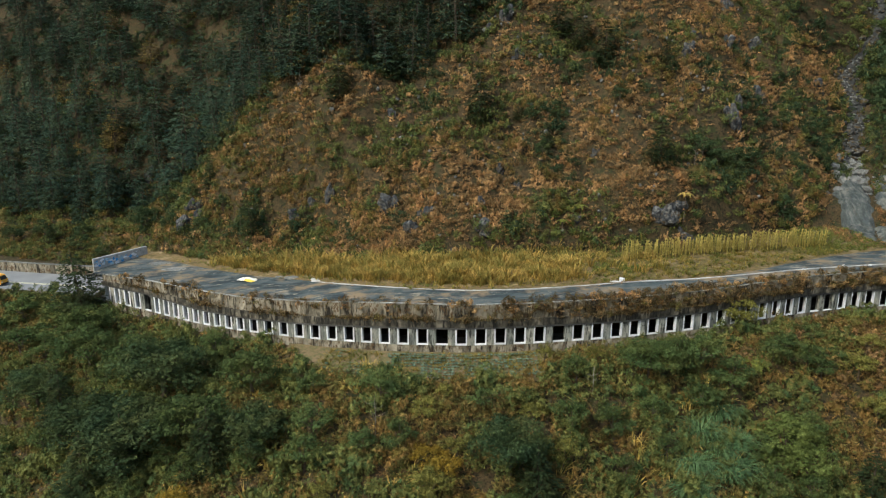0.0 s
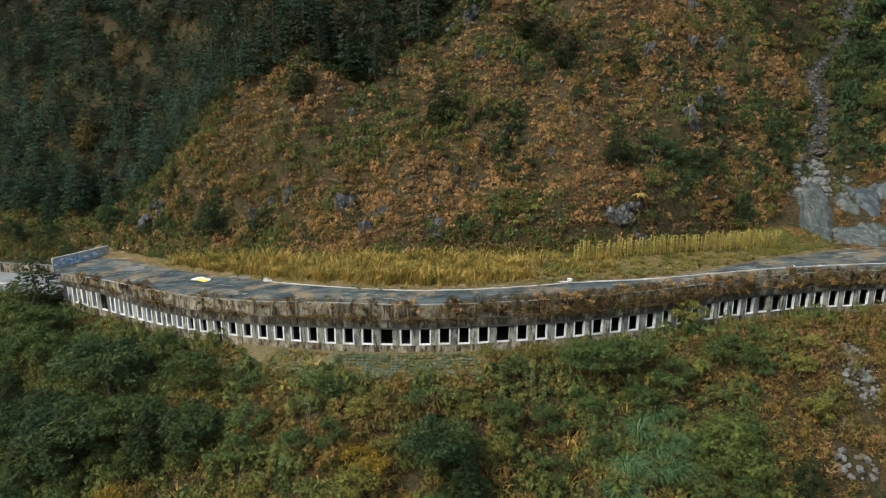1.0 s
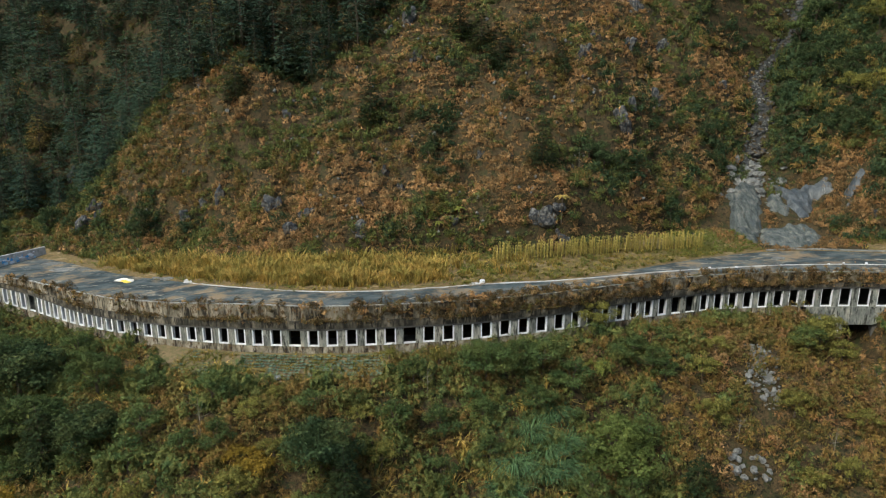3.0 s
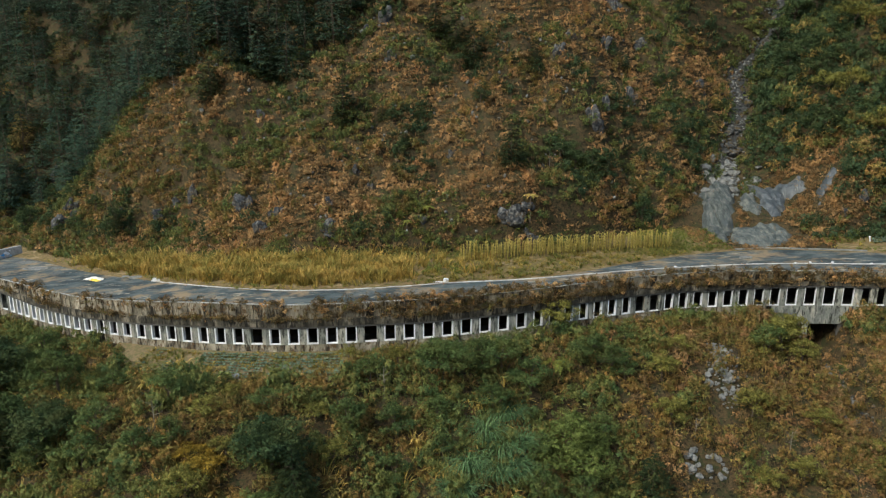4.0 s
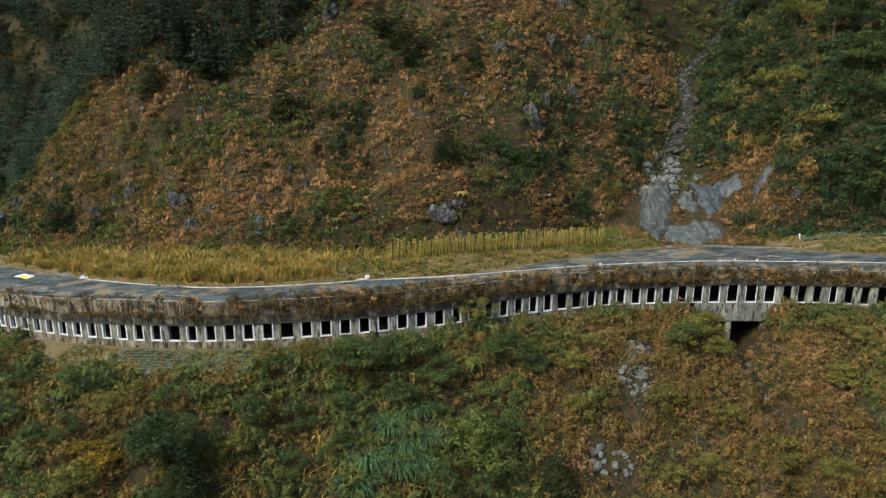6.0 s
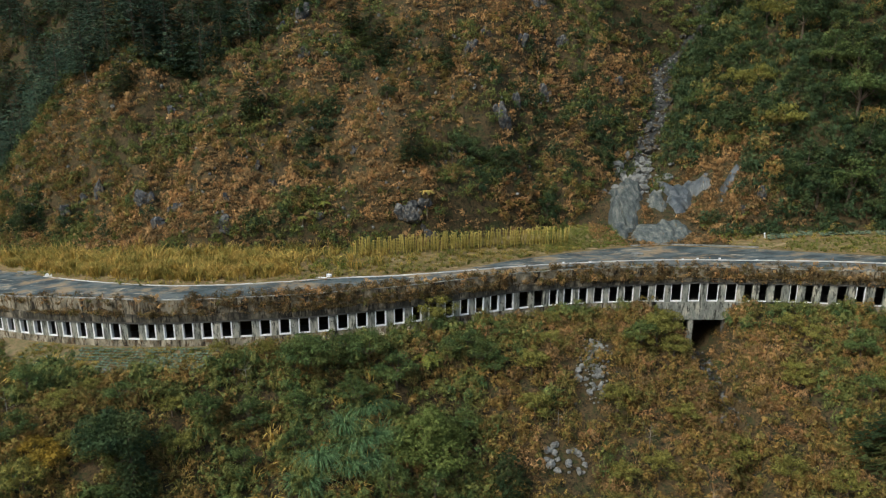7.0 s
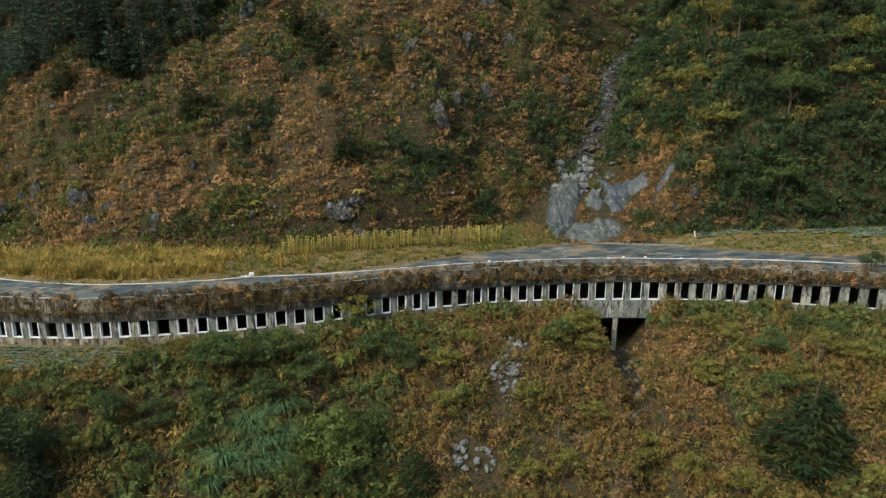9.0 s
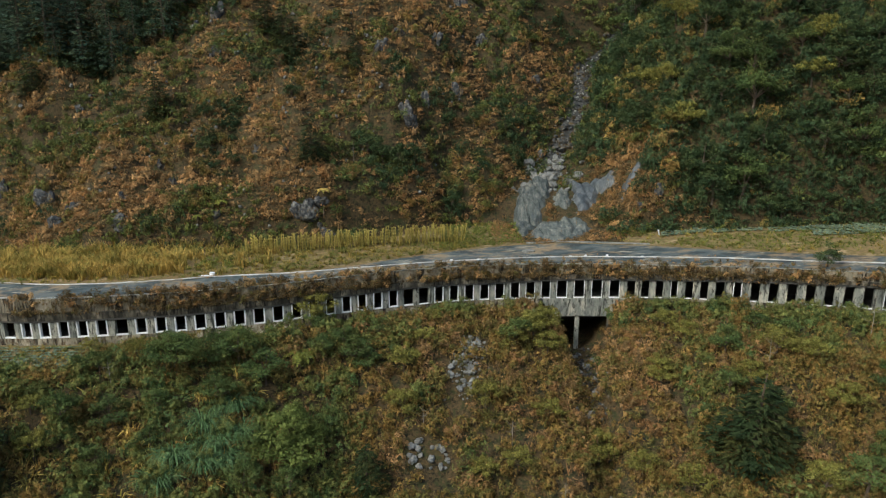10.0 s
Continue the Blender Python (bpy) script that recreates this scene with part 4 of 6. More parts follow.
p = throw(9000, -105, 150, 62, 140, lambda x, y: lower(x, y) * 0.85)
scatter("undergrowth", LOW, p, RS.uniform(0.9, 1.7, len(p)), M_OLIVE, "low olive undergrowth below the road", "undergrowth")
p = throw(8200, -105, 150, 58, 140, lambda x, y: lower(x, y) * (1 - dry_low(x, y)) * 0.95)
scatter("thicket", BUSH + BIGLEAF, p, RS.uniform(0.9, 2.6, len(p)), M_GREEN, "dense green thicket below the road", "thicket")
p = throw(7600, -105, 150, 58, 140, lambda x, y: lower(x, y) * (0.12 + dry_low(x, y)) * 0.8)
scatter("golden_thicket", BUSH, p, RS.uniform(0.9, 2.4, len(p)), M_OLIVE, "golden and olive thicket below the road", "thicket")
p = throw(5000, -60, 150, 60, 112, lambda x, y: lower(x, y) * (dry_low(x, y) + 0.1) * 0.6)
scatter("dry_undergrowth", FERNS, p, RS.uniform(0.8, 1.8, len(p)), M_FERN, "rust-brown dry undergrowth below the road", "undergrowth")
p = throw(3800, 40, 150, 62, 112, lambda x, y: lower(x, y) * (0.2 + dry_low(x, y)) * 0.75 * np.clip(wobble(x / 5, y / 5, 29) * 1.6 - 0.3, 0, 1))
scatter("rusty_shrubs", SHRUB + GRASS, p, RS.uniform(0.8, 1.9, len(p)), M_FERN, "rust-brown withered shrubs below the road", "shrubs")
p = throw(900, -45, 45, 62, 98, lambda x, y: lower(x, y) * np.clip(wobble(x / 5, y / 5, 27) * 1.5 - 0.6, 0, 1))
scatter("cane_grass", REEDS + FERNS, p, RS.uniform(1.5, 2.8, len(p)), M_REED, "straw-coloured cane grass among the bushes", "cane grass")


# bushes against the foot of the gallery
p = throw(900, 93.5, 150, 88, 110, lambda x, y: (y - FRONT(x) < -0.9) * (y - FRONT(x) > -3.2))
scatter("gallery_hedge", BUSH + SHRUB, p, RS.uniform(0.9, 1.9, len(p)), M_GREEN, "green bushes growing against the gallery", "bushes")
p = throw(420, 48, 82, 100, 112, lambda x, y: (y - FRONT(x) < -0.9) * (y - FRONT(x) > -2.6))
scatter("gallery_bushes", BUSH + SHRUB, p, RS.uniform(0.6, 1.3, len(p)), M_GREEN, "low green bushes along the gallery's foot", "bushes")

# ---------------------------------------------------------------- trees
def tube(bm, pts, radii, sides=6):
    rings = []
    for i, (p, r) in enumerate(zip(pts, radii)):
        p = Vector(p)
        d = (Vector(pts[min(i + 1, len(pts) - 1)]) - Vector(pts[max(i - 1, 0)])).normalized()
        m = d.to_track_quat("Z", "Y").to_matrix()
        rings.append([bm.verts.new(p + m @ Vector((math.cos(a) * r, math.sin(a) * r, 0))) for a in [k * math.tau / sides for k in range(sides)]])
    for a, b in zip(rings, rings[1:]):
        for k in range(sides):
            bm.faces.new((a[k], a[(k + 1) % sides], b[(k + 1) % sides], b[k]))
    bm.faces.new(rings[-1])


def pine(seed, spread=0.36, needles=M_PINE, bare=0.14, tiers=10, n=52, size=0.025):
    """A pine of unit height: straight trunk with whorls of level boughs, each a flat fan of needles that droops at its end."""
    rs = np.random.RandomState(seed)
    root = empty("pine_tree")
    bm = bmesh.new()
    tube(bm, [(0, 0, -0.06), (0.004, 0, 0.3), (0, 0.006, 0.65), (0, 0, 0.97)], [0.022, 0.017, 0.010, 0.003])
    sprays = []
    for k in range(tiers):
        f = (k + 0.3) / tiers
        z0 = bare + (0.94 - bare) * f ** 1.05
        rim = spread * (1 - f) ** 0.72 * (0.75 + 0.25 * min(1, f * 4)) + 0.03
        boughs = max(3, int(round(7 * (1 - 0.55 * f))))
        turn = rs.uniform(0, math.tau)
        for b in range(boughs):
            a = turn + b * math.tau / boughs + rs.normal() * 0.18
            ln = rim * rs.uniform(0.62, 1.12)
            z = z0 + rs.normal() * 0.012
            d, side = np.array([math.cos(a), math.sin(a), 0.0]), np.array([-math.sin(a), math.cos(a), 0.0])
            if f < 0.8 and b % 2 == 0:
                tube(bm, [(0, 0, z - 0.01), tuple(d * ln * 0.7 + np.array([0, 0, z]))], [0.005, 0.0015], 3)
            m = max(6, int(n * (ln / spread)))
            t = np.sqrt(rs.uniform(0.06, 1, m))
            w = rs.uniform(-1, 1, m) * 0.36 * ln * (0.25 + np.sin(np.pi * np.clip(t, 0, 1) * 0.8))
            p = d * (t * ln)[:, None] + side * w[:, None]
            p[:, 2] = z + ln * (0.16 * t - 0.34 * t * t) - 0.35 * np.abs(w) + rs.normal(size=m) * 0.008
            up = unit(np.column_stack([d[0] * 0.45 + side[0] * w / ln, d[1] * 0.45 + side[1] * w / ln, np.ones(m)]) + rs.normal(size=(m, 3)) * 0.22)
            run = unit(d + side * (np.sign(w) * rs.uniform(0.2, 1.0, m))[:, None] + rs.normal(size=(m, 3)) * 0.3)
            across = unit(np.cross(up, run))
            sz = (size * rs.uniform(0.7, 1.4, m))[:, None]
            sprays.append(np.stack([p + run * sz * 1.3 - np.array([0, 0, 0.3]) * sz, p - run * sz * 0.7 + across * sz * 0.5, p - run * sz * 0.7 - across * sz * 0.5], 1))
    part("trunk", bm, M_BARK, root)
    shared("crown", quads_mesh("crown", np.concatenate(sprays), needles), root)
    return root


def broad(seed, leafage, clumps=13, n=100, leaf=0.035, bark=M_BARK, flat=1.0, low=0.35):
    """A broadleaf tree of unit height: forked trunk and a crown of uneven leaf clumps."""
    rs = np.random.RandomState(seed)
    root = empty("broadleaf_tree")
    bm = bmesh.new()
    fork = 0.32
    tube(bm, [(0, 0, -0.08), (0.01, 0.01, 0.15), (0.0, 0.02, fork)], [0.03, 0.024, 0.019])
    quads = []
    for k in range(clumps):
        a = k * 2.4 + rs.normal() * 0.3
        rr = 0.34 * math.sqrt((k + 0.4) / clumps) * rs.uniform(0.8, 1.15)
        h = (low + (0.88 - low) * rs.uniform(0.25, 1.0) * (1 - 0.9 * (rr / 0.42) ** 2)) * flat + (1 - flat) * 0.7
        c = np.array([math.cos(a) * rr, math.sin(a) * rr, h])
        if k % 2 == 0:
            tube(bm, [(0, 0.02, fork - 0.02), tuple(c * np.array([0.5, 0.5, 0.75])), tuple(c)], [0.013, 0.008, 0.003], 4)
        r = rs.uniform(0.11, 0.19)
        d = unit(rs.normal(size=(n, 3)) + np.array([0, 0, 0.35]))
        p = c + d * r * rs.uniform(0.55, 1.1, n)[:, None] * np.array([1, 1, 0.72])
        quads.append(leaves(p, unit(d + rs.normal(size=(n, 3)) * 0.35), leaf * rs.uniform(0.6, 1.3, n), 0.55, 0.3, rs))
    part("trunk", bm, bark, root)
    shared("crown", quads_mesh("crown", np.concatenate(quads), leafage), root)
    return root


M_OLIVE2 = leaf_mat("olive_tree_leaves", [(0.095, 0.105, 0.03), (0.15, 0.14, 0.034), (0.11, 0.12, 0.03)], 2.5, ragged=55)
PINES = [pine(s, spread=w) for s, w in ((101, 0.36), (102, 0.42), (103, 0.47), (104, 0.39))]
DENSE = [pine(s, spread=w, needles=M_DARKPINE, bare=0.02, tiers=13, n=60, size=0.026) for s, w in ((111, 0.36), (112, 0.42))]
RUST = [pine(105, spread=0.38, needles=M_RUSTPINE)]
BROADS = [broad(s, M_BROAD, c, 90, 0.033) for s, c in ((201, 13), (202, 16), (203, 11), (204, 15))]
OLIVES = [broad(s, M_OLIVE2, c, 90) for s, c in ((211, 12), (212, 14))]
DEEPS = [broad(s, M_DEEPTREE, c, 90, 0.034, low=0.05) for s, c in ((205, 14), (206, 16), (207, 12))]
GOLDS = [broad(221, M_GOLD, 12, 100)]
FLATS = [broad(231, M_DEEPTREE, 28, 210, 0.024, flat=0.8, low=0.3), broad(232, M_BROAD, 24, 210, 0.024, flat=0.8, low=0.35)]
used = set()


def plant(kinds, x, y, h, label, category, group="", wide=1.0, i=None, sink=0.0):
    """Stands a tree of height h on the ground at x, y."""
    src = kinds[i if i is not None else rng.randrange(len(kinds))]
    m = Matrix.Translation((x, y, float(ground(x, y)) - sink)) @ Matrix.Rotation(rng.uniform(0, math.tau), 4, "Z") @ Matrix.Rotation(rng.gauss(0, 0.035), 4, "X")
    s = (h * wide, h * wide, h)
    if src.name not in used:
        used.add(src.name)
        ob = src
        ob.matrix_world = m @ Matrix.Diagonal((*s, 1))
    else:
        ob = copy_thing(src, m)
        ob.matrix_basis = m @ Matrix.Diagonal((*s, 1))
    return tagged(ob, label, category, group)


# pine wood on the upper slope
cells = []
for gyy in np.arange(130, 335, 1.0):
    for gxx in np.arange(-190, 70, 1.0):
        x, y = gxx + rng.uniform(-0.5, 0.5), gyy + rng.uniform(-0.5, 0.5)
        if not (-0.66 * y - 2 < x < float(gully_x(y)) - 8) or y - float(FOOT(x)) < float(PINE_EDGE(x)) or rng.random() < 0.5:
            continue
        if float(ground(x, y)) > 44 + 0.08 * y - 7:
            continue
        gap = 5.2 + 0.02 * (y - 150) + (2.5 if x > 8 else 0)
        if all((x - a) ** 2 + (y - b) ** 2 > gap * gap for a, b in cells[-260:]) and len(cells) < 430:
            cells.append((x, y))
for x, y in cells:
    if rng.random() < 0.06:
        plant(RUST, x, y, rng.uniform(9, 13), "pine tree with rust-coloured needles on the slope", "pine tree", "pine wood")
    else:
        plant(PINES, x, y, rng.uniform(9, 16), "dark green pine tree on the steep slope", "pine tree", "pine wood", rng.uniform(0.85, 1.1))
for x, y, h in ((7.2, 145.9, 10), (39.9, 133.6, 9.5), (25.2, 166.7, 9), (33.5, 156.1, 10), (-37.8, 139.4, 5.5), (29.9, 162.6, 9), (-10.1, 159.2, 9), (-21.6, 154.2, 9), (-51.5, 158.5, 6), (20.0, 139.9, 3.5), (15.0, 146.9, 4), (46.0, 155.2, 6)):
    plant(DENSE, x, y, h, "single dark green pine tree on the dry slope", "pine tree", "slope pines", 1.0)
# broadleaf trees on the slope and beyond the gully
for x, y, h in ((49.9, 139.7, 7.5), (52.9, 139.3, 6.5), (55.8, 138.4, 5.5), (59.2, 139.4, 5), (66.2, 138.8, 5), (22.6, 147.2, 3.5), (18.9, 138.3, 4), (34.6, 145.3, 5), (30.4, 154.8, 6), (46.7, 152.9, 4.5), (71.1, 155.0, 5), (77.7, 157.1, 5), (79.6, 152.6, 5), (76.7, 171.1, 5), (17.2, 144.7, 3.5), (65.8, 152.6, 4), (24.4, 136.8, 3.5), (-66.0, 155.7, 6), (-86.4, 165.6, 6), (-97.2, 171.9, 7), (-78.3, 160.7, 5), (-57.6, 150.1, 4.5), (-38.8, 142.1, 5), (-40.4, 141.0, 4), (-65.9, 157.7, 6), (-73.5, 169.1, 6), (-63.0, 162.7, 5), (-55.5, 157.5, 5), (-50.1, 146.3, 4), (-45.6, 147.6, 4), (-88.9, 184.2, 6), (-90.0, 176.0, 6), (-28.6, 137.3, 3.5), (-53.9, 146.7, 4), (-108.0, 176.8, 7)):
    plant(DEEPS, x, y, h, "dark green broadleaf tree on the slope", "tree", "slope trees", 1.1)
k = 0
for gxx in np.arange(96, 172, 4.4):
    for gyy in np.arange(128, 190, 4.4):
        x, y = gxx + rng.uniform(-2, 2), gyy + rng.uniform(-2, 2)
        if x > float(gully_x(y)) + 9 and y > float(FOOT(x)) + 0.8 and float(ground(x, y)) < 56 and rng.random() < 0.8 and k < 125 and not (x < 106 and y < 140) and off_rock(x, y, 4.5) > 0:
            k += 1
            src = rng.choice((DEEPS, DEEPS, DEEPS, DEEPS, BROADS, OLIVES))
            plant(src, x, y, rng.uniform(4.5, 10.5), "olive-green broadleaf tree on the slope beside the gully" if src is OLIVES else "bushy broadleaf tree on the slope beside the gully", "tree", "gully trees", rng.uniform(0.95, 1.3))
# trees below the road
for x, y, h, w, i in ((-40.8, 97.2, 11, 1.45, 0), (-46.4, 101.5, 8.5, 1.3, 1), (-41.0, 86.5, 11.5, 1.5, 0), (-32.1, 85.6, 9, 1.3, 1), (-57.9, 109.9, 9, 1.3, 1), (-51.3, 93.9, 10, 1.4, 0), (-26.1, 91.8, 8, 1.2, 1), (-62.0, 119.0, 8, 1.2, 1), (-65.1, 106.5, 9, 1.4, 0), (-23.5, 82.5, 8, 1.3, 0), (28.0, 90.5, 7.5, 1.3, 1), (8.0, 74.5, 9.5, 1.1, 0)):
    plant(FLATS, x, y, h, "spreading dark green tree with a layered crown", "tree", "valley trees", w, i)
for x, y, h in ((-66.9, 126.8, 7), (11.0, 72.2, 8), (-29.4, 82.4, 9), (-41.7, 85.3, 10), (-47.0, 84.0, 11), (-59.0, 102.3, 9), (54.9, 81.7, 7)):
    plant(DENSE, x, y, h, "dark bushy pine tree below the road", "pine tree", "valley pines", 1.15)
plant(DENSE, -69, 131, 12.5, "broad dark pine tree beside the portal", "pine tree", "valley pines", 1.3, 1)
plant(DENSE, 102.5, 77.5, 11.5, "dark feathery pine tree on the lower slope", "pine tree", "valley pines", 1.5, 0)
for x, y, h in ((33.0, 93.9, 5), (27.0, 91.5, 5), (35.9, 93.0, 6), (39.9, 91.7, 5.5), (18.0, 89.4, 4.5), (-7.7, 85.0, 5), (50.0, 98.4, 4), (53.9, 95.2, 4), (-71.6, 127.3, 5), (-74.1, 118.6, 7), (-67.2, 113.7, 7), (-79.6, 129.4, 6), (-64.5, 119.2, 6), (-50.0, 110.7, 6), (5.0, 83.0, 4), (22.0, 83.3, 5), (-4.9, 77.1, 5), (-16.6, 78.3, 5.5), (-23.5, 82.5, 6), (-84.1, 123.7, 7), (-29.5, 98.4, 5), (112.0, 70.0, 6), (116.4, 72.8, 5)):
    plant(BROADS, x, y, h, "green broadleaf tree below the road", "tree", "valley trees", rng.uniform(1.1, 1.5))
LIMES = [broad(241, M_LIME, 16, 110)]
for x, y, h in ((44.2, 83.8, 7.5), (46.5, 81.5, 6.5), (42.4, 81.6, 5), (47.2, 85.0, 5)):
    plant(LIMES, x, y, h, "light yellow-green broadleaf tree below the road", "tree", "valley trees", 1.3)
for x, y, h in ((78.5, 101.1, 6), (75.0, 99.2, 4.5), (80.0, 98.0, 4.5), (95.0, 91.9, 4), (105.1, 86.1, 4.5), (99.7, 97.1, 4), (112.1, 88.3, 4), (84.0, 84.0, 4), (90.0, 80.1, 5), (70.0, 82.5, 4), (-1.9, 81.3, 4), (45.3, 103.5, 6)):
    plant(OLIVES, x, y, h, "yellow-green broadleaf tree below the road", "tree", "valley trees", rng.uniform(1.1, 1.4))
for x, y, h in ((0.3, 74.2, 4.5), (-32.3, 77.3, 4.5), (-1.9, 75.5, 4)):
    plant(GOLDS, x, y, h, "small tree with golden leaves", "tree", "valley trees", 1.3)
spots = []
while len(spots) < 88:
    x, y = rng.uniform(-60, 128), rng.uniform(70, 108)
    q = y - float(FRONT(x))
    if q > (-14 if -26 < x < 16 else -6) or (abs(x - 87.7) < 6 and y > 92) or not bool(seen(x, y)) or float(lower(np.array(x), np.array(y))) < 0.9 or any((x - a) ** 2 + (y - b) ** 2 < 20 for a, b in spots):
        continue
    spots.append((x, y))
    dry = float(dry_low(np.array(x), np.array(y)))
    src = OLIVES if rng.random() < 0.2 + 0.6 * dry else BROADS
    plant(src, x, y, rng.uniform(3.0, 6.0), "olive-leaved small tree in the thicket" if src is OLIVES else "green leafy small tree in the thicket", "tree", "thicket trees", rng.uniform(1.0, 1.4))
plant(DEEPS, 122.3, 103.4, 4.6, "small sapling growing on the parapet", "sapling", wide=1.2, sink=-float(ROOF(122.3) - ground(122.3, 103.4)))

# ---------------------------------------------------------------- rocks
def rock_mesh(seed, material=M_ROCK, sub=2, rough=0.35, flat=0.66):
    bm = bmesh.new()
    bmesh.ops.create_icosphere(bm, subdivisions=sub, radius=1)
    rs = random.Random(seed)
    off = Vector((rs.uniform(0, 50), rs.uniform(0, 50), rs.uniform(0, 50)))
    cuts = [Vector((rs.gauss(0, 1), rs.gauss(0, 1), rs.gauss(0, 1))).normalized() for _ in range(11)]
    for v in bm.verts:
        p = v.co.copy()
        for c in cuts:
            k = p.dot(c) - flat
            if k > 0:
                p -= c * k
        p *= 1 + rough * noise.noise(v.co * 1.6 + off)
        v.co = p
    me = bpy.data.meshes.new("boulder")
    bm.to_mesh(me)
    bm.free()
    me.materials.append(material)
    return me


M_CRAG = solid_mat("weathered_crag", [(0.026, 0.029, 0.032), (0.06, 0.063, 0.064), (0.13, 0.13, 0.122)], 1.4, 0.85, 1.0, 4.5, None, [0.4, 0.5, 0.6], stain=((0.28, 0.28, 0.265), 1.6, (1, 1, 0.7), 0.61, 0.66), grime=((0.06, 0.043, 0.024), 0.9, None, 0.54, 0.6))
STONES = [rock_mesh(s) for s in range(8)]
M_PALEROCK = solid_mat("pale_rock", [(0.085, 0.09, 0.088), (0.15, 0.155, 0.148), (0.24, 0.24, 0.222)], 0.9, 0.85, 0.9, 2.5, stain=((0.05, 0.045, 0.03), 1.2, None, 0.55, 0.66))
PALES = [rock_mesh(s, M_PALEROCK) for s in range(40, 46)]


def stone(meshes, x, y, r, label, group, name="boulder", tall=0.8, sunk=0.25, wide=1.0):
    ob = shared(name, rng.choice(meshes))
    ob.matrix_world = Matrix.Translation((x, y, float(ground(x, y)) + r * (tall * 0.6 - sunk))) @ Euler((rng.uniform(-0.4, 0.4), rng.uniform(-0.4, 0.4), rng.uniform(0, 6.3))).to_matrix().to_4x4() @ Matrix.Diagonal((r * wide * rng.uniform(0.8, 1.2), r * rng.uniform(0.8, 1.2), r * tall, 1))
    return tagged(ob, label, "rock", group)


def crag(x, y, w, h, blocks, label="craggy grey rock outcrop on the dry slope"):
    """An outcrop: upright angular blocks that lean against each other and are rooted in the slope."""
    root = empty("rock_outcrop", Matrix.Translation((x, y, float(ground(x, y)))))
    for k in range(blocks):
        u = 0.0 if k == 0 else rng.uniform(-0.5, 0.5) * w
        v = rng.uniform(-0.1, 0.4) * w * 0.5
        bw, bh = w * (0.42 if k == 0 else rng.uniform(0.2, 0.36)), h * (1.0 if k == 0 else rng.uniform(0.35, 0.8))
        bm = bmesh.new()
        bmesh.ops.create_icosphere(bm, subdivisions=3 if k == 0 else 2, radius=1)
        off = Vector((rng.uniform(0, 50), rng.uniform(0, 50), rng.uniform(0, 50)))
        cuts = [Vector((rng.gauss(0, 1), rng.gauss(0, 1) - 0.3, rng.gauss(0, 0.6))).normalized() for _ in range(8)]
        for vert in bm.verts:
            p = vert.co.copy()
            for c in cuts:
                d = p.dot(c) - 0.62
                if d > 0:
                    p -= c * d
            p *= 1 + 0.22 * noise.noise(vert.co * 1.9 + off) + 0.16 * noise.noise(vert.co * 5 + off)
            vert.co = Vector((p.x * bw, p.y * bw * 0.8, p.z * bh * 0.62))
        rock = part("block", bm, M_CRAG, root)
        rock.matrix_local = Matrix.Translation((u, v, float(ground(x + u, y + v)) - float(ground(x, y)) + bh * 0.25)) @ Euler((rng.gauss(-0.1, 0.1), rng.gauss(0, 0.12), rng.uniform(-0.6, 0.6))).to_matrix().to_4x4()
    return tagged(root, label, "rock", "slope outcrops")


for x, y, w, h, n in ((-10.4, 131.8, 3.6, 3.8, 7), (-5.6, 126.6, 2.6, 2.6, 6), (-3.0, 128.2, 2.4, 2.0, 5), (6.7, 127.2, 1.8, 1.7, 4), (7.4, 123.4, 3.4, 2.4, 6), (1.8, 122.0, 1.6, 1.6, 4), (-22.3, 139.4, 1.8, 3.4, 5), (-29.5, 139.2, 2.2, 2.4, 5),
                      (-10.8, 150.6, 1.8, 2.2, 4), (15.7, 159.4, 2.2, 2.6, 5), (14.1, 169, 3.0, 3.4, 6), (10.0, 166.6, 1.8, 2.2, 4), (40.2, 126.8, 5.2, 3.4, 8), (43.4, 125.8, 2.4, 2.0, 5), (57.6, 146.0, 2.6, 5.2, 6), (54.2, 164.6, 2.4, 2.4, 5),
                      (67.4, 159.2, 2.2, 3.0, 5), (73.5, 179, 3.6, 3.2, 6), (68.1, 185.6, 3.4, 3.6, 6), (86, 171, 2.4, 2.8, 5), (51.2, 158, 2.6, 2.4, 5), (24, 126, 1.6, 1.5, 4), (10.4, 136.2, 1.6, 1.8, 4), (14, 133.2, 1.4, 1.4, 4), (28.7, 138, 1.5, 1.5, 4),
                      (-80.4, 196, 3.6, 4.0, 5), (-55.0, 149.0, 4.2, 3.6, 7), (-54.4, 154, 3.4, 3.4, 6), (-52.5, 151.5, 3.0, 3.0, 6), (-65, 186, 3.4, 4.2, 5), (-26, 140.5, 2.0, 2.0, 5), (61, 153, 2.0, 3.2, 5), (63.5, 168, 2.4, 2.6, 5), (104.5, 131.2, 2.2, 2.4, 5), (101, 130.5, 1.6, 1.8, 4)):
    crag(x, y, w, h, n)
for _ in range(40):
    x = rng.uniform(-45, 68)
    y = float(FOOT(x)) + rng.uniform(1, 46) ** 1.0
    if y < float(FOOT(x)) + float(PINE_EDGE(x)):
        stone(PALES + STONES, x, y, rng.uniform(0.25, 0.7), "small grey stone on the dry slope", "slope stones", tall=1.0)
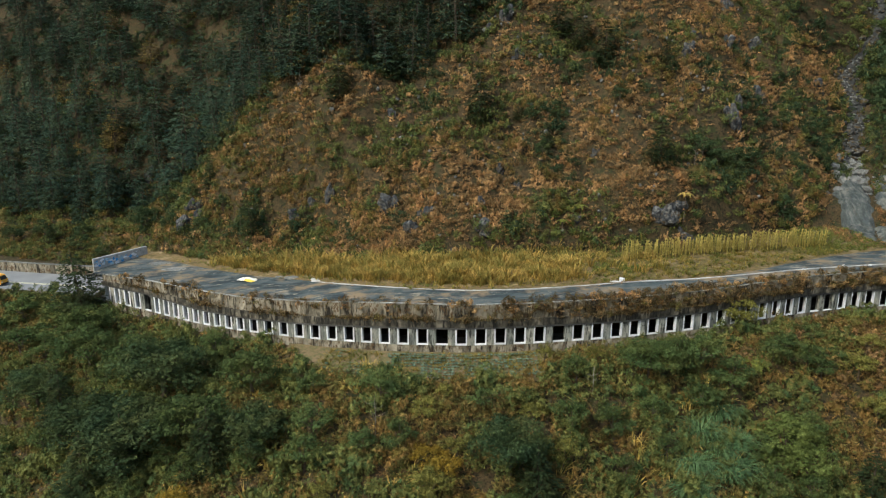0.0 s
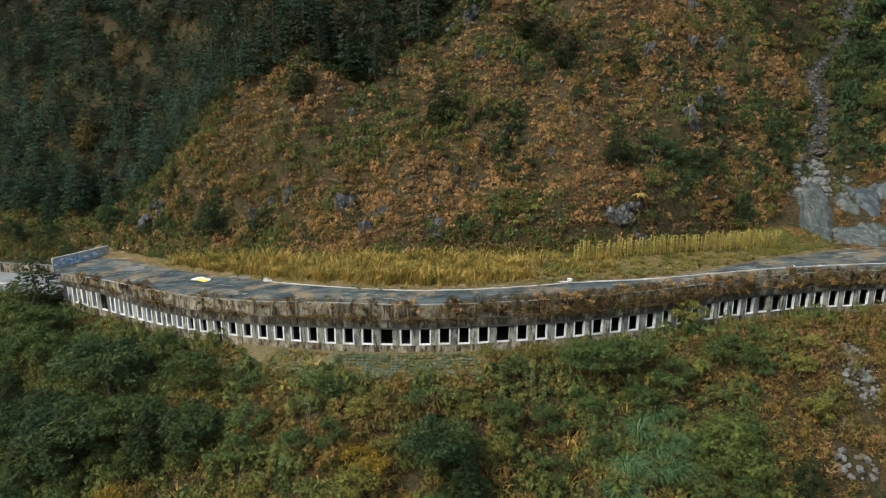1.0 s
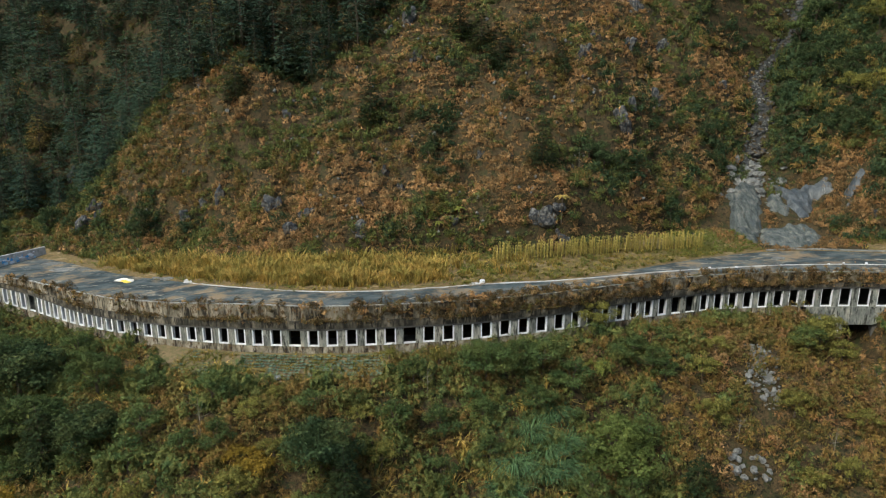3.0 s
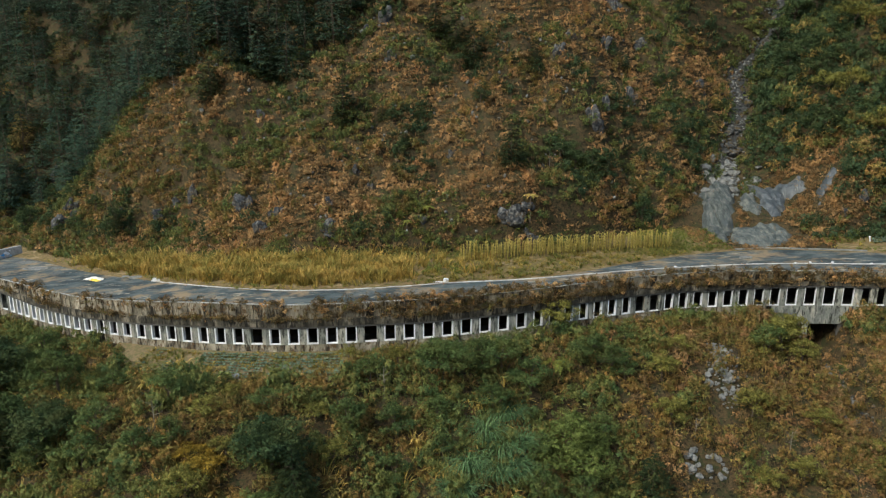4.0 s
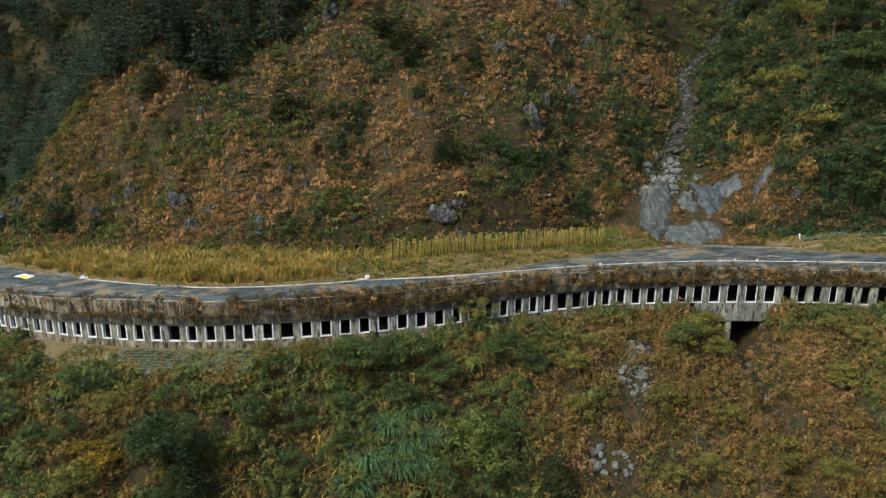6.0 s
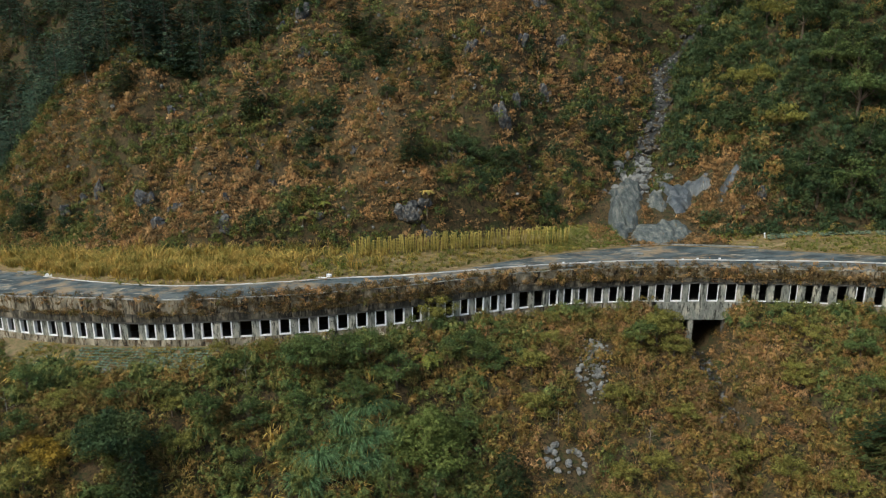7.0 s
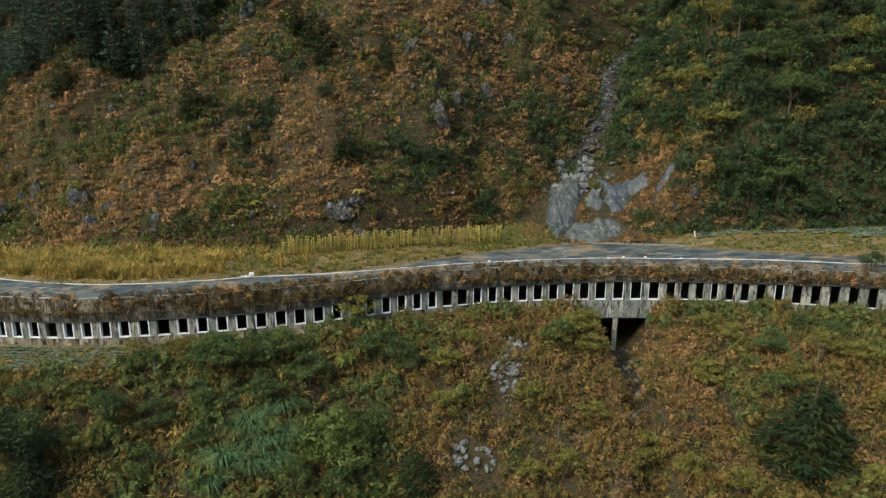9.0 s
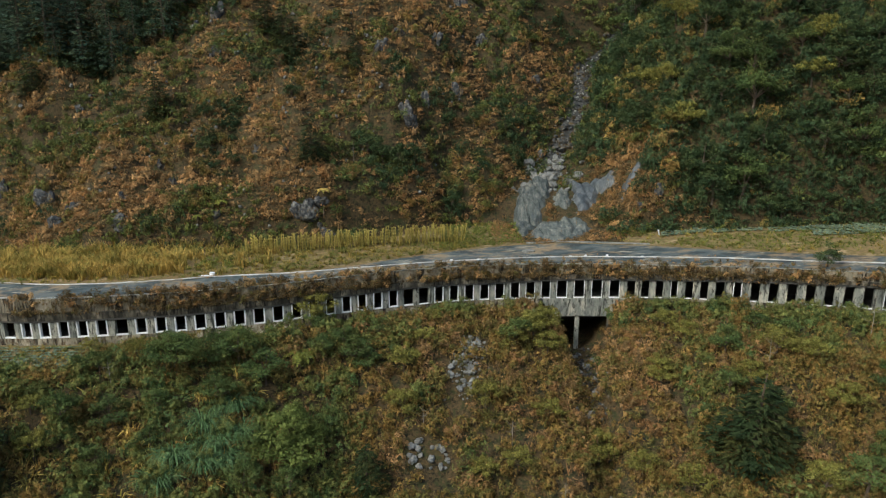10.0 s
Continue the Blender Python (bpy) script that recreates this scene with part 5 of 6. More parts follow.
# boulders in the gully
for _ in range(95):
    y = rng.uniform(146, 212) if rng.random() < 0.5 else rng.uniform(146, 160)
    half = float(np.interp(y, [147, 157, 186], [6.0, 3.0, 2.6]))
    x = float(gully_x(y)) + rng.gauss(0, 0.55) * half
    # Higher boulders take the darker rock, partly to stand for the gully's shade.
    stone(PALES if y < 161 or rng.random() < 0.12 else STONES, x, y, rng.choice((0.5, 0.6, 0.8, 1.0, 1.4)) * rng.uniform(0.8, 1.2), "grey boulder in the stream gully", "gully boulders", tall=rng.uniform(0.5, 0.9))
# rock slides below the road
for _ in range(80):
    a, r = rng.uniform(0, math.tau), math.sqrt(rng.random())
    y = 97.4 + 5.8 * r * math.sin(a)
    x = 68.3 + (y - 97) * 0.2 + 2.6 * r * math.cos(a) * (0.6 + 0.4 * (y < 97))
    stone(PALES, x, y, rng.choice((0.2, 0.3, 0.35, 0.45, 0.6)) * rng.uniform(0.8, 1.2), "pale grey boulder in a rock slide below the road", "rock slide", tall=0.85, sunk=0.35)
for _ in range(26):
    a, r = rng.uniform(0, math.tau), math.sqrt(rng.random())
    stone(PALES, 62.6 + 2.9 * r * math.cos(a), 85 + 1.8 * r * math.sin(a), rng.uniform(0.25, 0.75), "large pale boulder on the slope below the road", "lower boulders", tall=0.9)
for x, y in ((87, 81), (88.5, 78.5), (86, 84.5), (85.2, 98), (86.8, 95), (85.5, 101), (87, 103), (84.8, 104), (88.5, 106), (86, 107.5), (89.5, 103.5), (85.5, 92), (87.5, 99)):
    stone(PALES, x, y, rng.uniform(0.5, 0.9), "grey boulder in the stream bed", "stream boulders")



def shards(meshes):
    """Corners of a rock's faces, to strew in numbers."""
    out = []
    for me in meshes:
        co = np.array([v.co[:] for v in me.vertices])
        out.append(np.array([co[list(f.vertices)] for f in me.polygons]))
    return out


SHARD_P, SHARD_D = shards([rock_mesh(s, M_PALEROCK, 1, 0.3) for s in range(60, 64)]), shards([rock_mesh(s, M_ROCK, 1, 0.3) for s in range(64, 68)])
y = RS.uniform(146, 213, 620)
p = np.column_stack([gully_x(y) + RS.normal(size=620) * np.interp(y, [147, 158, 186, 213], [3.0, 1.7, 1.5, 2.4]), y])
p = np.column_stack([p, ground(p[:, 0], p[:, 1]) + 0.15])
# Mostly dark stones higher up: dark rock, plus shade put into the colour.
half = RS.uniform(0, 1, len(p)) < np.interp(y, [150, 165], [0.85, 0.12])
scatter("pale_gully_rubble", SHARD_P, p[half], RS.uniform(0.2, 0.55, half.sum()), M_PALEROCK, "pale stones strewn along the gully", "rubble", (0.6, 1.0))
scatter("dark_gully_rubble", SHARD_D, p[~half], RS.uniform(0.25, 0.7, (~half).sum()), M_ROCK, "dark stones strewn along the gully", "rubble", (0.6, 1.0))
y = 97.3 + RS.normal(size=110) * 3.0
p = np.column_stack([68.3 + (y - 97) * 0.2 + RS.normal(size=110) * 1.4, y])
p = np.column_stack([p, ground(p[:, 0], p[:, 1]) + 0.05])
scatter("slide_rubble", SHARD_P, p, RS.uniform(0.12, 0.32, len(p)), M_PALEROCK, "pale stones strewn over the rock slide", "rubble", (0.6, 1.0))
x = RS.uniform(-45, 72, 420)
p = np.column_stack([x, FOOT(x) + 1 + 48 * RS.uniform(0, 1, 420)])
p = p[wobble(p[:, 0] / 6, p[:, 1] / 6, 33) > 0.5]
p = np.column_stack([p, ground(p[:, 0], p[:, 1]) + 0.25])
scatter("slope_rubble", SHARD_P, p, RS.uniform(0.2, 0.5, len(p)), M_PALEROCK, "small pale stones showing between dry grass", "rubble", (0.8, 1.3))

y = RS.uniform(84, 110, 260)
p = np.column_stack([86.6 + RS.normal(size=260) * 1.5, y])
p = np.column_stack([p, ground(p[:, 0], p[:, 1]) + 0.08])
scatter("ditch_rubble", SHARD_P, p, RS.uniform(0.15, 0.5, len(p)), M_ROCK, "dark stones in the stream bed below the culvert", "rubble", (0.6, 1.0))
p = throw(900, 81, 94, 88, 110, lambda x, y: (np.abs(x - 86.8) > 1.6) * (y < 109.5) * np.clip((np.abs(x - 86.8) - 1.2) / 2.5, 0, 1))
scatter("ditch_shrubs", LOW + FERNS, p, RS.uniform(0.6, 1.3, len(p)), M_FERN, "brown undergrowth on the banks of the stream bed", "undergrowth")

patches("culvert_shrubs", [(91.5, 104, 1.5), (92.5, 107.5), (91, 99, 1.5), (90, 95, 1.2), (83, 104, 1), (83.5, 99), (84, 94), (92.5, 109), (90.5, 91)], SHRUB, 9, 1.0, 0.6, 1.4, M_OLIVE, "olive shrubs on the banks below the culvert")

# bare bedrock at the foot of the gully: worn lobes, cracked and streaked by the water
bed = tagged(empty("bedrock", Matrix.Translation((85, 136, float(ground(85, 136))))), "bare grey bedrock ledges washed by the stream", "bedrock", kind="structure")


def ledge(seed, outline, high, material, streak=1.0):
    """One ledge of bedrock: a worn hump with a steep brow, cracked and grooved along the fall of the water."""
    px, py = [p[0] for p in outline], [p[1] for p in outline]
    x, y = np.meshgrid(np.arange(min(px) - 0.8, max(px) + 0.8, 0.2), np.arange(min(py) - 0.8, max(py) + 0.8, 0.22))
    r = inside(x, y, outline) + 0.7 * (wobble(x / 1.6, y / 1.6, seed) - 0.5) + 0.3 * (wobble(x / 0.6, y / 0.6, seed + 1) - 0.5)
    fall = (y - min(py)) / (max(py) - min(py))
    hump = np.clip(r / 0.75, -1.2, 1) ** 1 * (0.45 + 0.55 * fall) + 0.25 * np.clip(r / 3, 0, 1)
    cracks = np.abs(wobble((x + 0.2 * y) / 1.9, y / 7, seed + 2) - 0.5)
    steps = np.abs(wobble(x / 5.0, (y + 0.3 * x) / 2.3, seed + 3) - 0.5)
    z = high * hump - 0.5 * np.clip(0.1 - cracks, 0, 1) / 0.1 - 0.35 * np.clip(0.07 - steps, 0, 1) / 0.07 + 0.4 * (wobble(x / 1.3, y / 2.6, seed + 4) - 0.5) + 0.14 * (wobble(x / 0.4, y / 0.9, seed + 5) - 0.5)
    ob = sheet("ledge", x, y, smooth_ground(x, y) + z, material, False)
    ob.parent = bed
    ob.matrix_parent_inverse = bed.matrix_world.inverted()
    return ob


def smooth_ground(x, y):
    return sum(ground(x + i, y + j) for i in (-1.5, 0, 1.5) for j in (-1.5, 0, 1.5)) / 9


bpy.context.view_layer.update()
M_DARKSLAB = solid_mat("wet_dark_bedrock", [(0.03, 0.04, 0.046), (0.06, 0.072, 0.08), (0.105, 0.115, 0.118)], 0.7, 0.5, 1.0, 3.0, (1.2, 0.8, 0.5), [0.37, 0.5, 0.64],
                       stain=((0.14, 0.15, 0.145), 0.9, (2.2, 0.25, 0.25), 0.58, 0.68), grime=((0.025, 0.03, 0.03), 1.1, (2.0, 0.3, 0.3), 0.55, 0.63))
ledge(300, LOBE, 1.1, M_SLAB)
ledge(310, SLAB, 1.4, M_DARKSLAB)
ledge(320, APRON, 1.0, M_SLAB)
ledge(330, KNOB, 1.2, M_SLAB)
ledge(340, SPOUT, 0.8, M_DARKSLAB)
M_BED = solid_mat("wet_stream_stones", [(0.018, 0.02, 0.02), (0.04, 0.042, 0.04), (0.09, 0.092, 0.088)], 1.2, 0.6, 1.0, 4.0)
sy, sf = np.meshgrid(np.arange(148, 212, 0.7), np.linspace(-1, 1, 9))
sx = gully_x(sy) + 1.6 * (wobble(sy / 3.1, 0 * sy + 3, 35) - 0.5) + sf * (0.5 + 2.4 * wobble(sy / 3, 0 * sy, 36))
tagged(sheet("stream_bed", sx, sy, ground(sx, sy) + 0.12 + 0.5 * (wobble(sx / 0.9, sy / 1.1, 37) - 0.4) * (1 - sf ** 2), M_BED, False), "dark stony bed of a mountain stream", "stream bed", kind="structure")
p = throw(3600, 74, 105, 125, 152, lambda x, y: (np.abs(x - gully_x(y)) < 17) * np.clip(1.3 * wobble(x / 3, y / 3, 38) + 0.1, 0, 1) * off_rock(x, y, np.where(y > 136, 0.9, 0.1)))
scatter("gully_ferns", FERNS + LOW, p, RS.uniform(0.4, 1.0, len(p)), M_FERN, "dry brown ferns between the bare rocks", "ferns")
p = throw(1500, 84, 130, 147, 212, lambda x, y: (np.abs(x - gully_x(y)) < 6) * (np.abs(x - gully_x(y)) > 1.3) * 0.8)
scatter("gully_shrubs", SHRUB, p, RS.uniform(0.5, 1.4, len(p)), M_GREEN, "green shrubs along the stream gully", "shrubs")


# ---------------------------------------------------------------- plants of their own
def tree_fern(x, y, z, radius, trunk, label, fronds=13, material=M_BRIGHT):
    root = empty("tree_fern", Matrix.Translation((x, y, z)))
    if trunk > 0:
        bm = bmesh.new()
        tube(bm, [(0, 0, -trunk - 0.4), (0.05, 0, -trunk / 2), (0, 0, 0.05)], [0.14, 0.11, 0.09])
        part("trunk", bm, M_BARK, root)
    for k in range(fronds):
        a = k * 2.399 + rng.gauss(0, 0.1)
        ln = radius * rng.uniform(0.8, 1.1)
        d, side = np.array([math.cos(a), math.sin(a), 0]), np.array([-math.sin(a), math.cos(a), 0])
        q = []
        m = 11
        for i in range(m):
            f0, f1 = i / m, (i + 0.8) / m
            w = 0.2 * radius * math.sin(math.pi * min(0.97, f0 * 0.85 + 0.16))
            pt = [d * ln * f + np.array([0, 0, ln * (0.45 * f - 0.75 * f * f)]) for f in (f0, f1)]
            for sg in (-1, 1):
                tip = pt[0] + side * sg * w + d * w * 0.5 - np.array([0, 0, 0.25 * w])
                q.append([pt[0], pt[1], tip + (pt[1] - pt[0]) * 0.5, tip])
        shared("frond", quads_mesh("frond", np.array(q), material), root)
    return tagged(root, label, "tree fern", "tree ferns")


tree_fern(44.2, 95.8, -5.6, 2.9, 2.2, "large yellow-green tree fern below the road")
tree_fern(43.0, 127.0, 12.4, 1.6, 12.4 - float(ground(43, 127.0)), "small bright yellow tree fern on the slope", 9, M_REED)
tree_fern(24.5, 127.0, float(ground(24.5, 127)) + 1.6, 1.7, 1.5, "green tree fern on the dry slope", 10)
tree_fern(21.0, 124.5, float(ground(21, 124.5)) + 1.3, 1.4, 1.2, "green tree fern on the dry slope", 10)


def cane_clump(x, y, h, n, label, material=M_PAMPAS, spread=0.55):
    rs = np.random.RandomState(int(x * 10) % 997)
    root = empty("cane_clump", Matrix.Translation((x, y, float(ground(x, y)))))
    for k in range(3):
        q = blades(n // 3, h, 0.06, spread, 0.82, rs, 2.0, 5)
        shared("foliage", quads_mesh("foliage", q, material), root)
    return tagged(root, label, "cane clump", "cane clumps")


for x, y, h in ((36.4, 87.9, 5.5), (33.4, 84.2, 5.8), (35.5, 82.5, 5.5), (31.0, 79.7, 5.6), (38.0, 84.6, 5.0), (34.5, 79.5, 5.4), (29.9, 76.7, 5.4), (37.0, 80.9, 5)):
    cane_clump(x, y, h, 300, "arching blue-green cane grass clump")
for x, y, h in ((-23, 98.5, 2.8), (-10.5, 96.5, 2.6), (-14, 84.5, 3), (-6, 95, 2.2), (33, 88.5, 3.2), (28, 79, 3)):
    cane_clump(x, y, h, 90, "straw-coloured dry cane grass clump", M_REED)


def bare_tree(x, y, h, label):
    bm = bmesh.new()
    tube(bm, [(0, 0, -0.2), (0.05 * h * 0.2, 0, h * 0.45), (-0.03, 0.02, h * 0.75), (0, 0, h)], [0.06, 0.042, 0.028, 0.01], 6)
    for k in range(9):
        a, z = k * 2.4, h * rng.uniform(0.35, 0.8)
        ln = h * rng.uniform(0.2, 0.4)
        e = Vector((math.cos(a) * ln, math.sin(a) * ln, z + ln * 0.55))
        tube(bm, [(0, 0, z), tuple(e * 0.5 + Vector((0, 0, z * 0.45))), tuple(e)], [0.02, 0.014, 0.005], 4)
    ob = part("bare_tree", bm, M_PALE)
    ob.matrix_world = Matrix.Translation((x, y, float(ground(x, y)))) @ Matrix.Rotation(rng.uniform(0, 6), 4, "Z")
    return tagged(ob, label, "bare tree", "bare trees")


for x, y, h in ((124, 93, 6.5), (47.5, 137, 4.5), (-46, 100, 6), (-8, 80.5, 5.5), (108, 88, 4.5), (74, 86, 4.5), (-63, 107, 6), (20, 88, 4.5), (-30, 156, 6), (62, 88, 4), (80, 78, 4)):
    bare_tree(x, y, h, "pale bare-branched sapling among the bushes")


# saplings with a thin trunk and a small flat crown
for x, y, h in ((21.5, 93.5, 4.0), (14.5, 94.5, 3.6), (35, 95, 4), (63, 105.5, 3.5)):
    plant(OLIVES, x, y, h, "thin sapling with a small flat crown", "sapling", "saplings", 0.9, 0)

# maize along the verge
maize = empty("maize_plant")
bm = bmesh.new()
tube(bm, [(0, 0, -0.05), (0.02, 0, 1.2), (0.05, 0.02, 2.3)], [0.03, 0.024, 0.01], 5)
part("stalk", bm, M_MAIZE, maize)
shared("foliage", quads_mesh("foliage", np.concatenate([blades(5, 1.0, 0.06, 0.55, 0.7, np.random.RandomState(77), 0.02, 3) + np.array([0, 0, z]) for z in (0.3, 0.7, 1.1, 1.5, 1.9)]), M_MAIZE), maize)
first = True
for row in range(3):
    for k in range(66):
        f = (k + rng.uniform(-0.25, 0.25)) / 66
        x = 30.5 + 38.5 * f
        y = 117.6 + 8.6 * f + 0.9 * row + rng.uniform(-0.2, 0.2)
        if rng.random() < 0.12:
            continue
        m = Matrix.Translation((x, y, float(ground(x, y)))) @ Matrix.Rotation(rng.uniform(0, 6.3), 4, "Z") @ Matrix.Rotation(rng.gauss(0, 0.09), 4, "X")
        sc = rng.uniform(1.0, 1.5)
        ob = maize if first else copy_thing(maize, m)
        ob.matrix_basis = m @ Matrix.Diagonal((sc, sc, sc, 1))
        first = False
        tagged(ob, "dried yellow maize plant standing in a row", "maize", "maize rows")

# cabbages in beds
CABB = [leaves(np.stack([0.16 * np.cos(a), 0.16 * np.sin(a), 0.1 + 0 * a], 1), unit(np.stack([-0.5 * np.cos(a), -0.5 * np.sin(a), 1 + 0 * a], 1)), 0.17, 0.8, 0.1) for a in [np.arange(7) * 0.9 + k for k in range(3)]]
pts = []
for x in np.arange(-17, 13.5, 0.62):
    for q in np.arange(-7.6, -1.6, 0.72):
        ok = (x > -3 and not (2.2 < x < 3.4)) or (wobble(x / 3, q / 3, 41) > 0.52)
        if ok and rng.random() < 0.9:
            pts.append((x + rng.uniform(-0.1, 0.1), float(FRONT(x)) + q + rng.uniform(-0.1, 0.1)))
for x0, x1, y0, y1 in ((103.8, 111.5, 124.6, 126.6), (112.8, 121.0, 124.2, 126.0), (122, 134, 122.6, 125.2), (128, 146, 118.8, 125.4)):
    for x in np.arange(x0, x1, 0.8):
        for y in np.arange(y0, y1, 0.95):
            pts.append((x + 0.4 * (y - y0) + rng.uniform(-0.08, 0.08), y + rng.uniform(-0.08, 0.08)))
pts = np.array(pts)
scatter("cabbages", CABB, np.column_stack([pts, ground(pts[:, 0], pts[:, 1]) + 0.12]), np.where(pts[:, 0] > 60, 1.7, 1.1) * RS.uniform(0.8, 1.2, len(pts)), M_CABB, "blue-green cabbages in planted beds", "cabbages", lean=0.03)
p = throw(6500, -24, 16, 88, 108, lambda x, y: terrace(x, y) * (y - FRONT(x) < -0.7) * np.clip(wobble(x / 2, y / 2, 43) * 1.6 - 0.3, 0, 1))
scatter("terrace_grass", TUFTS, p, RS.uniform(0.3, 0.75, len(p)), M_GRASS, "green weeds on the earth terrace", "weeds")
tx, ty = np.meshgrid(np.arange(-24, 16.1, 0.8), np.linspace(-9.4, -0.3, 13))
tagged(sheet("terrace", tx, FRONT(tx) + ty, ground(tx, FRONT(tx) + np.minimum(ty, -1.2)) + 0.04 + 0.12 * (wobble(tx / 1.3, ty / 1.3, 44) - 0.5), M_DIRT), "tilled brown earth terrace under the gallery", "terrace", kind="structure")

# ---------------------------------------------------------------- small things on the roof
def slab(x, y, w, d, h, label, material=M_WHITE, name="broken_slab", turn=0.0, category="concrete slab", tilt=0.0):
    bm = bmesh.new()
    n = 9
    top = [(math.cos(k * math.tau / n) * w / 2 * rng.uniform(0.75, 1.05), math.sin(k * math.tau / n) * d / 2 * rng.uniform(0.75, 1.05)) for k in range(n)]
    a = [bm.verts.new((p[0], p[1], -0.05)) for p in top]
    b = [bm.verts.new((p[0] * 0.92, p[1] * 0.92, h * rng.uniform(0.7, 1.1))) for p in top]
    for k in range(n):
        bm.faces.new((a[k], a[(k + 1) % n], b[(k + 1) % n], b[k]))
    bm.faces.new(b)
    bm.faces.new(a[::-1])
    ob = part(name, bm, material)
    ob.matrix_world = Matrix.Translation((x, y, float(road_z(x)) + 0.08)) @ Matrix.Rotation(turn, 4, "Z") @ Matrix.Rotation(tilt, 4, "Y")
    return tagged(ob, label, category)


slab(-20.8, 116.7, 4.2, 1.6, 0.08, "broken white concrete slab at the kerb's end", M_KERB, turn=-0.5)
slab(-25.8, 119.4, 3.4, 1.5, 0.22, "broken pale concrete slab on the roof deck", M_PALEROCK)
slab(-28.2, 120.4, 1.8, 1.0, 0.2, "broken pale concrete slab on the roof deck", M_PALEROCK)
slab(28.1, 108.6, 1.1, 0.8, 0.5, "white stone block beside the kerb", M_WHITE, "stone_block", category="stone")
slab(27.0, 108.2, 2.2, 0.5, 0.12, "white concrete strip beside the kerb", M_WHITE)
slab(21.4, 112.0, 1.0, 0.8, 0.8, "grey stone among the verge weeds", M_PALEROCK, "stone_block", category="stone")
slab(17.2, 113.4, 1.2, 0.9, 0.9, "grey stone among the verge weeds", M_PALEROCK, "stone_block", category="stone")
slab(79.3, 119.8, 2.4, 1.4, 0.35, "pale broken slab on the roof deck", M_PALEROCK)
slab(-50.5, 132.0, 6.5, 2.4, 0.14, "pale rubble strip on the roof deck", M_PALEROCK)
slab(-55.5, 137.5, 5.5, 2.0, 0.14, "pale rubble strip on the roof deck", M_PALEROCK)
slab(-46.0, 131.0, 3.0, 1.2, 0.12, "pale rubble strip on the roof deck", M_PALEROCK)
for x in (66, 70.5, 88.5, 92.0, 86, 97.5):
    slab(x, float(FRONT(x)) + float(KERB(x)) - 0.2 + rng.uniform(0, 1), 0.5, 0.4, 0.2, "small white stone on the roof deck", M_WHITE, "small_stone", category="stone")
slab(-1.2, 92.6, 1.9, 1.2, 0.3, "pale flat stone at the terrace's edge", M_PALEROCK, "flat_stone", category="stone").location.z = float(ground(-1.2, 92.6)) + 0.1

# tarpaulin over a heap
tarp = tagged(empty("tarpaulin_heap", Matrix.Translation((-33.6, 120.3, float(road_z(-33.6)) + 0.1)) @ Matrix.Rotation(-0.35, 4, "Z")), "white and yellow tarpaulin over a low heap", "tarpaulin")
M_TARPW, M_TARPY = solid_mat("white_tarpaulin", [(0.62, 0.6, 0.52), (0.74, 0.72, 0.64)], 1.5, 0.5, 0.3, 3.0), solid_mat("yellow_tarpaulin", [(0.60, 0.42, 0.03), (0.72, 0.52, 0.05)], 1.5, 0.5, 0.3, 3.0)
for nm, x0, x1, y0, y1, mt in (("white_sheet", -1.9, 1.6, -0.42, 1.1, M_TARPW), ("yellow_sheet", -0.4, 1.6, -0.95, -0.4, M_TARPY), ("white_flap", -1.9, -0.42, -0.9, -0.4, M_TARPW)):
    ux, uy = np.meshgrid(np.linspace(x0, x1, 16), np.linspace(y0, y1, 12))
    hz = 0.5 * np.exp(-(ux / 1.3) ** 2 - (uy / 0.75) ** 2) + 0.16 * wobble(ux * 3 + 5, uy * 3 + 5, 51)
    sh = sheet(nm, ux, uy, hz - 0.05, mt)
    sh.parent = tarp

# pale coping along the roof's outer edge, broken off in places
for x0, x1 in ((-59, -38), (-36, -14.5), (-12.5, 4), (5, 13.5), (16, 22), (26.5, 31)):
    tagged(strip("trim", x0, x1, 0.08, 0.2, 0.225, M_KERB, 0.7, 2, 0.15), "thin white-painted edge of the roof", "coping", kind="structure")
# green grass and shrubs behind the deck beside the rocks
p = throw(1500, 64, 79, 121, 139, lambda x, y: verge(x, y) * 0.9)
scatter("green_grass", TUFTS, p, RS.uniform(0.5, 1.0, len(p)), M_LIME2, "fresh green grass behind the roof deck", "grass")
patches("verge_bushes", [(98.5, 127.6, 1.4), (101.5, 128, 1.2), (96.5, 128.5), (63.5, 132.5), (67, 134.5), (29, 113), (26, 114.5), (33, 114), (24, 111.5, 0.6), (114.5, 127)], SHRUB, 8, 0.8, 0.5, 1.0, M_LIME2, "fresh green shrubs on the verge")
p = throw(2200, 24, 70, 106, 128, lambda x, y: verge(x, y) * 0.8)
scatter("verge_weeds", TUFTS + GRASS, p, RS.uniform(0.5, 1.3, len(p)), M_GRASS, "yellow and green weeds between the reeds and the maize", "weeds")
p = throw(2400, 98, 150, 112, 126, lambda x, y: verge(x, y) * np.clip(1.3 * wobble(x / 3, y / 2, 47) + 0.1, 0, 1) * (y < 122.6))
scatter("field_edge_grass", TUFTS, p, RS.uniform(0.5, 1.0, len(p)), M_LIME2, "yellow-green grass along the field", "grass")

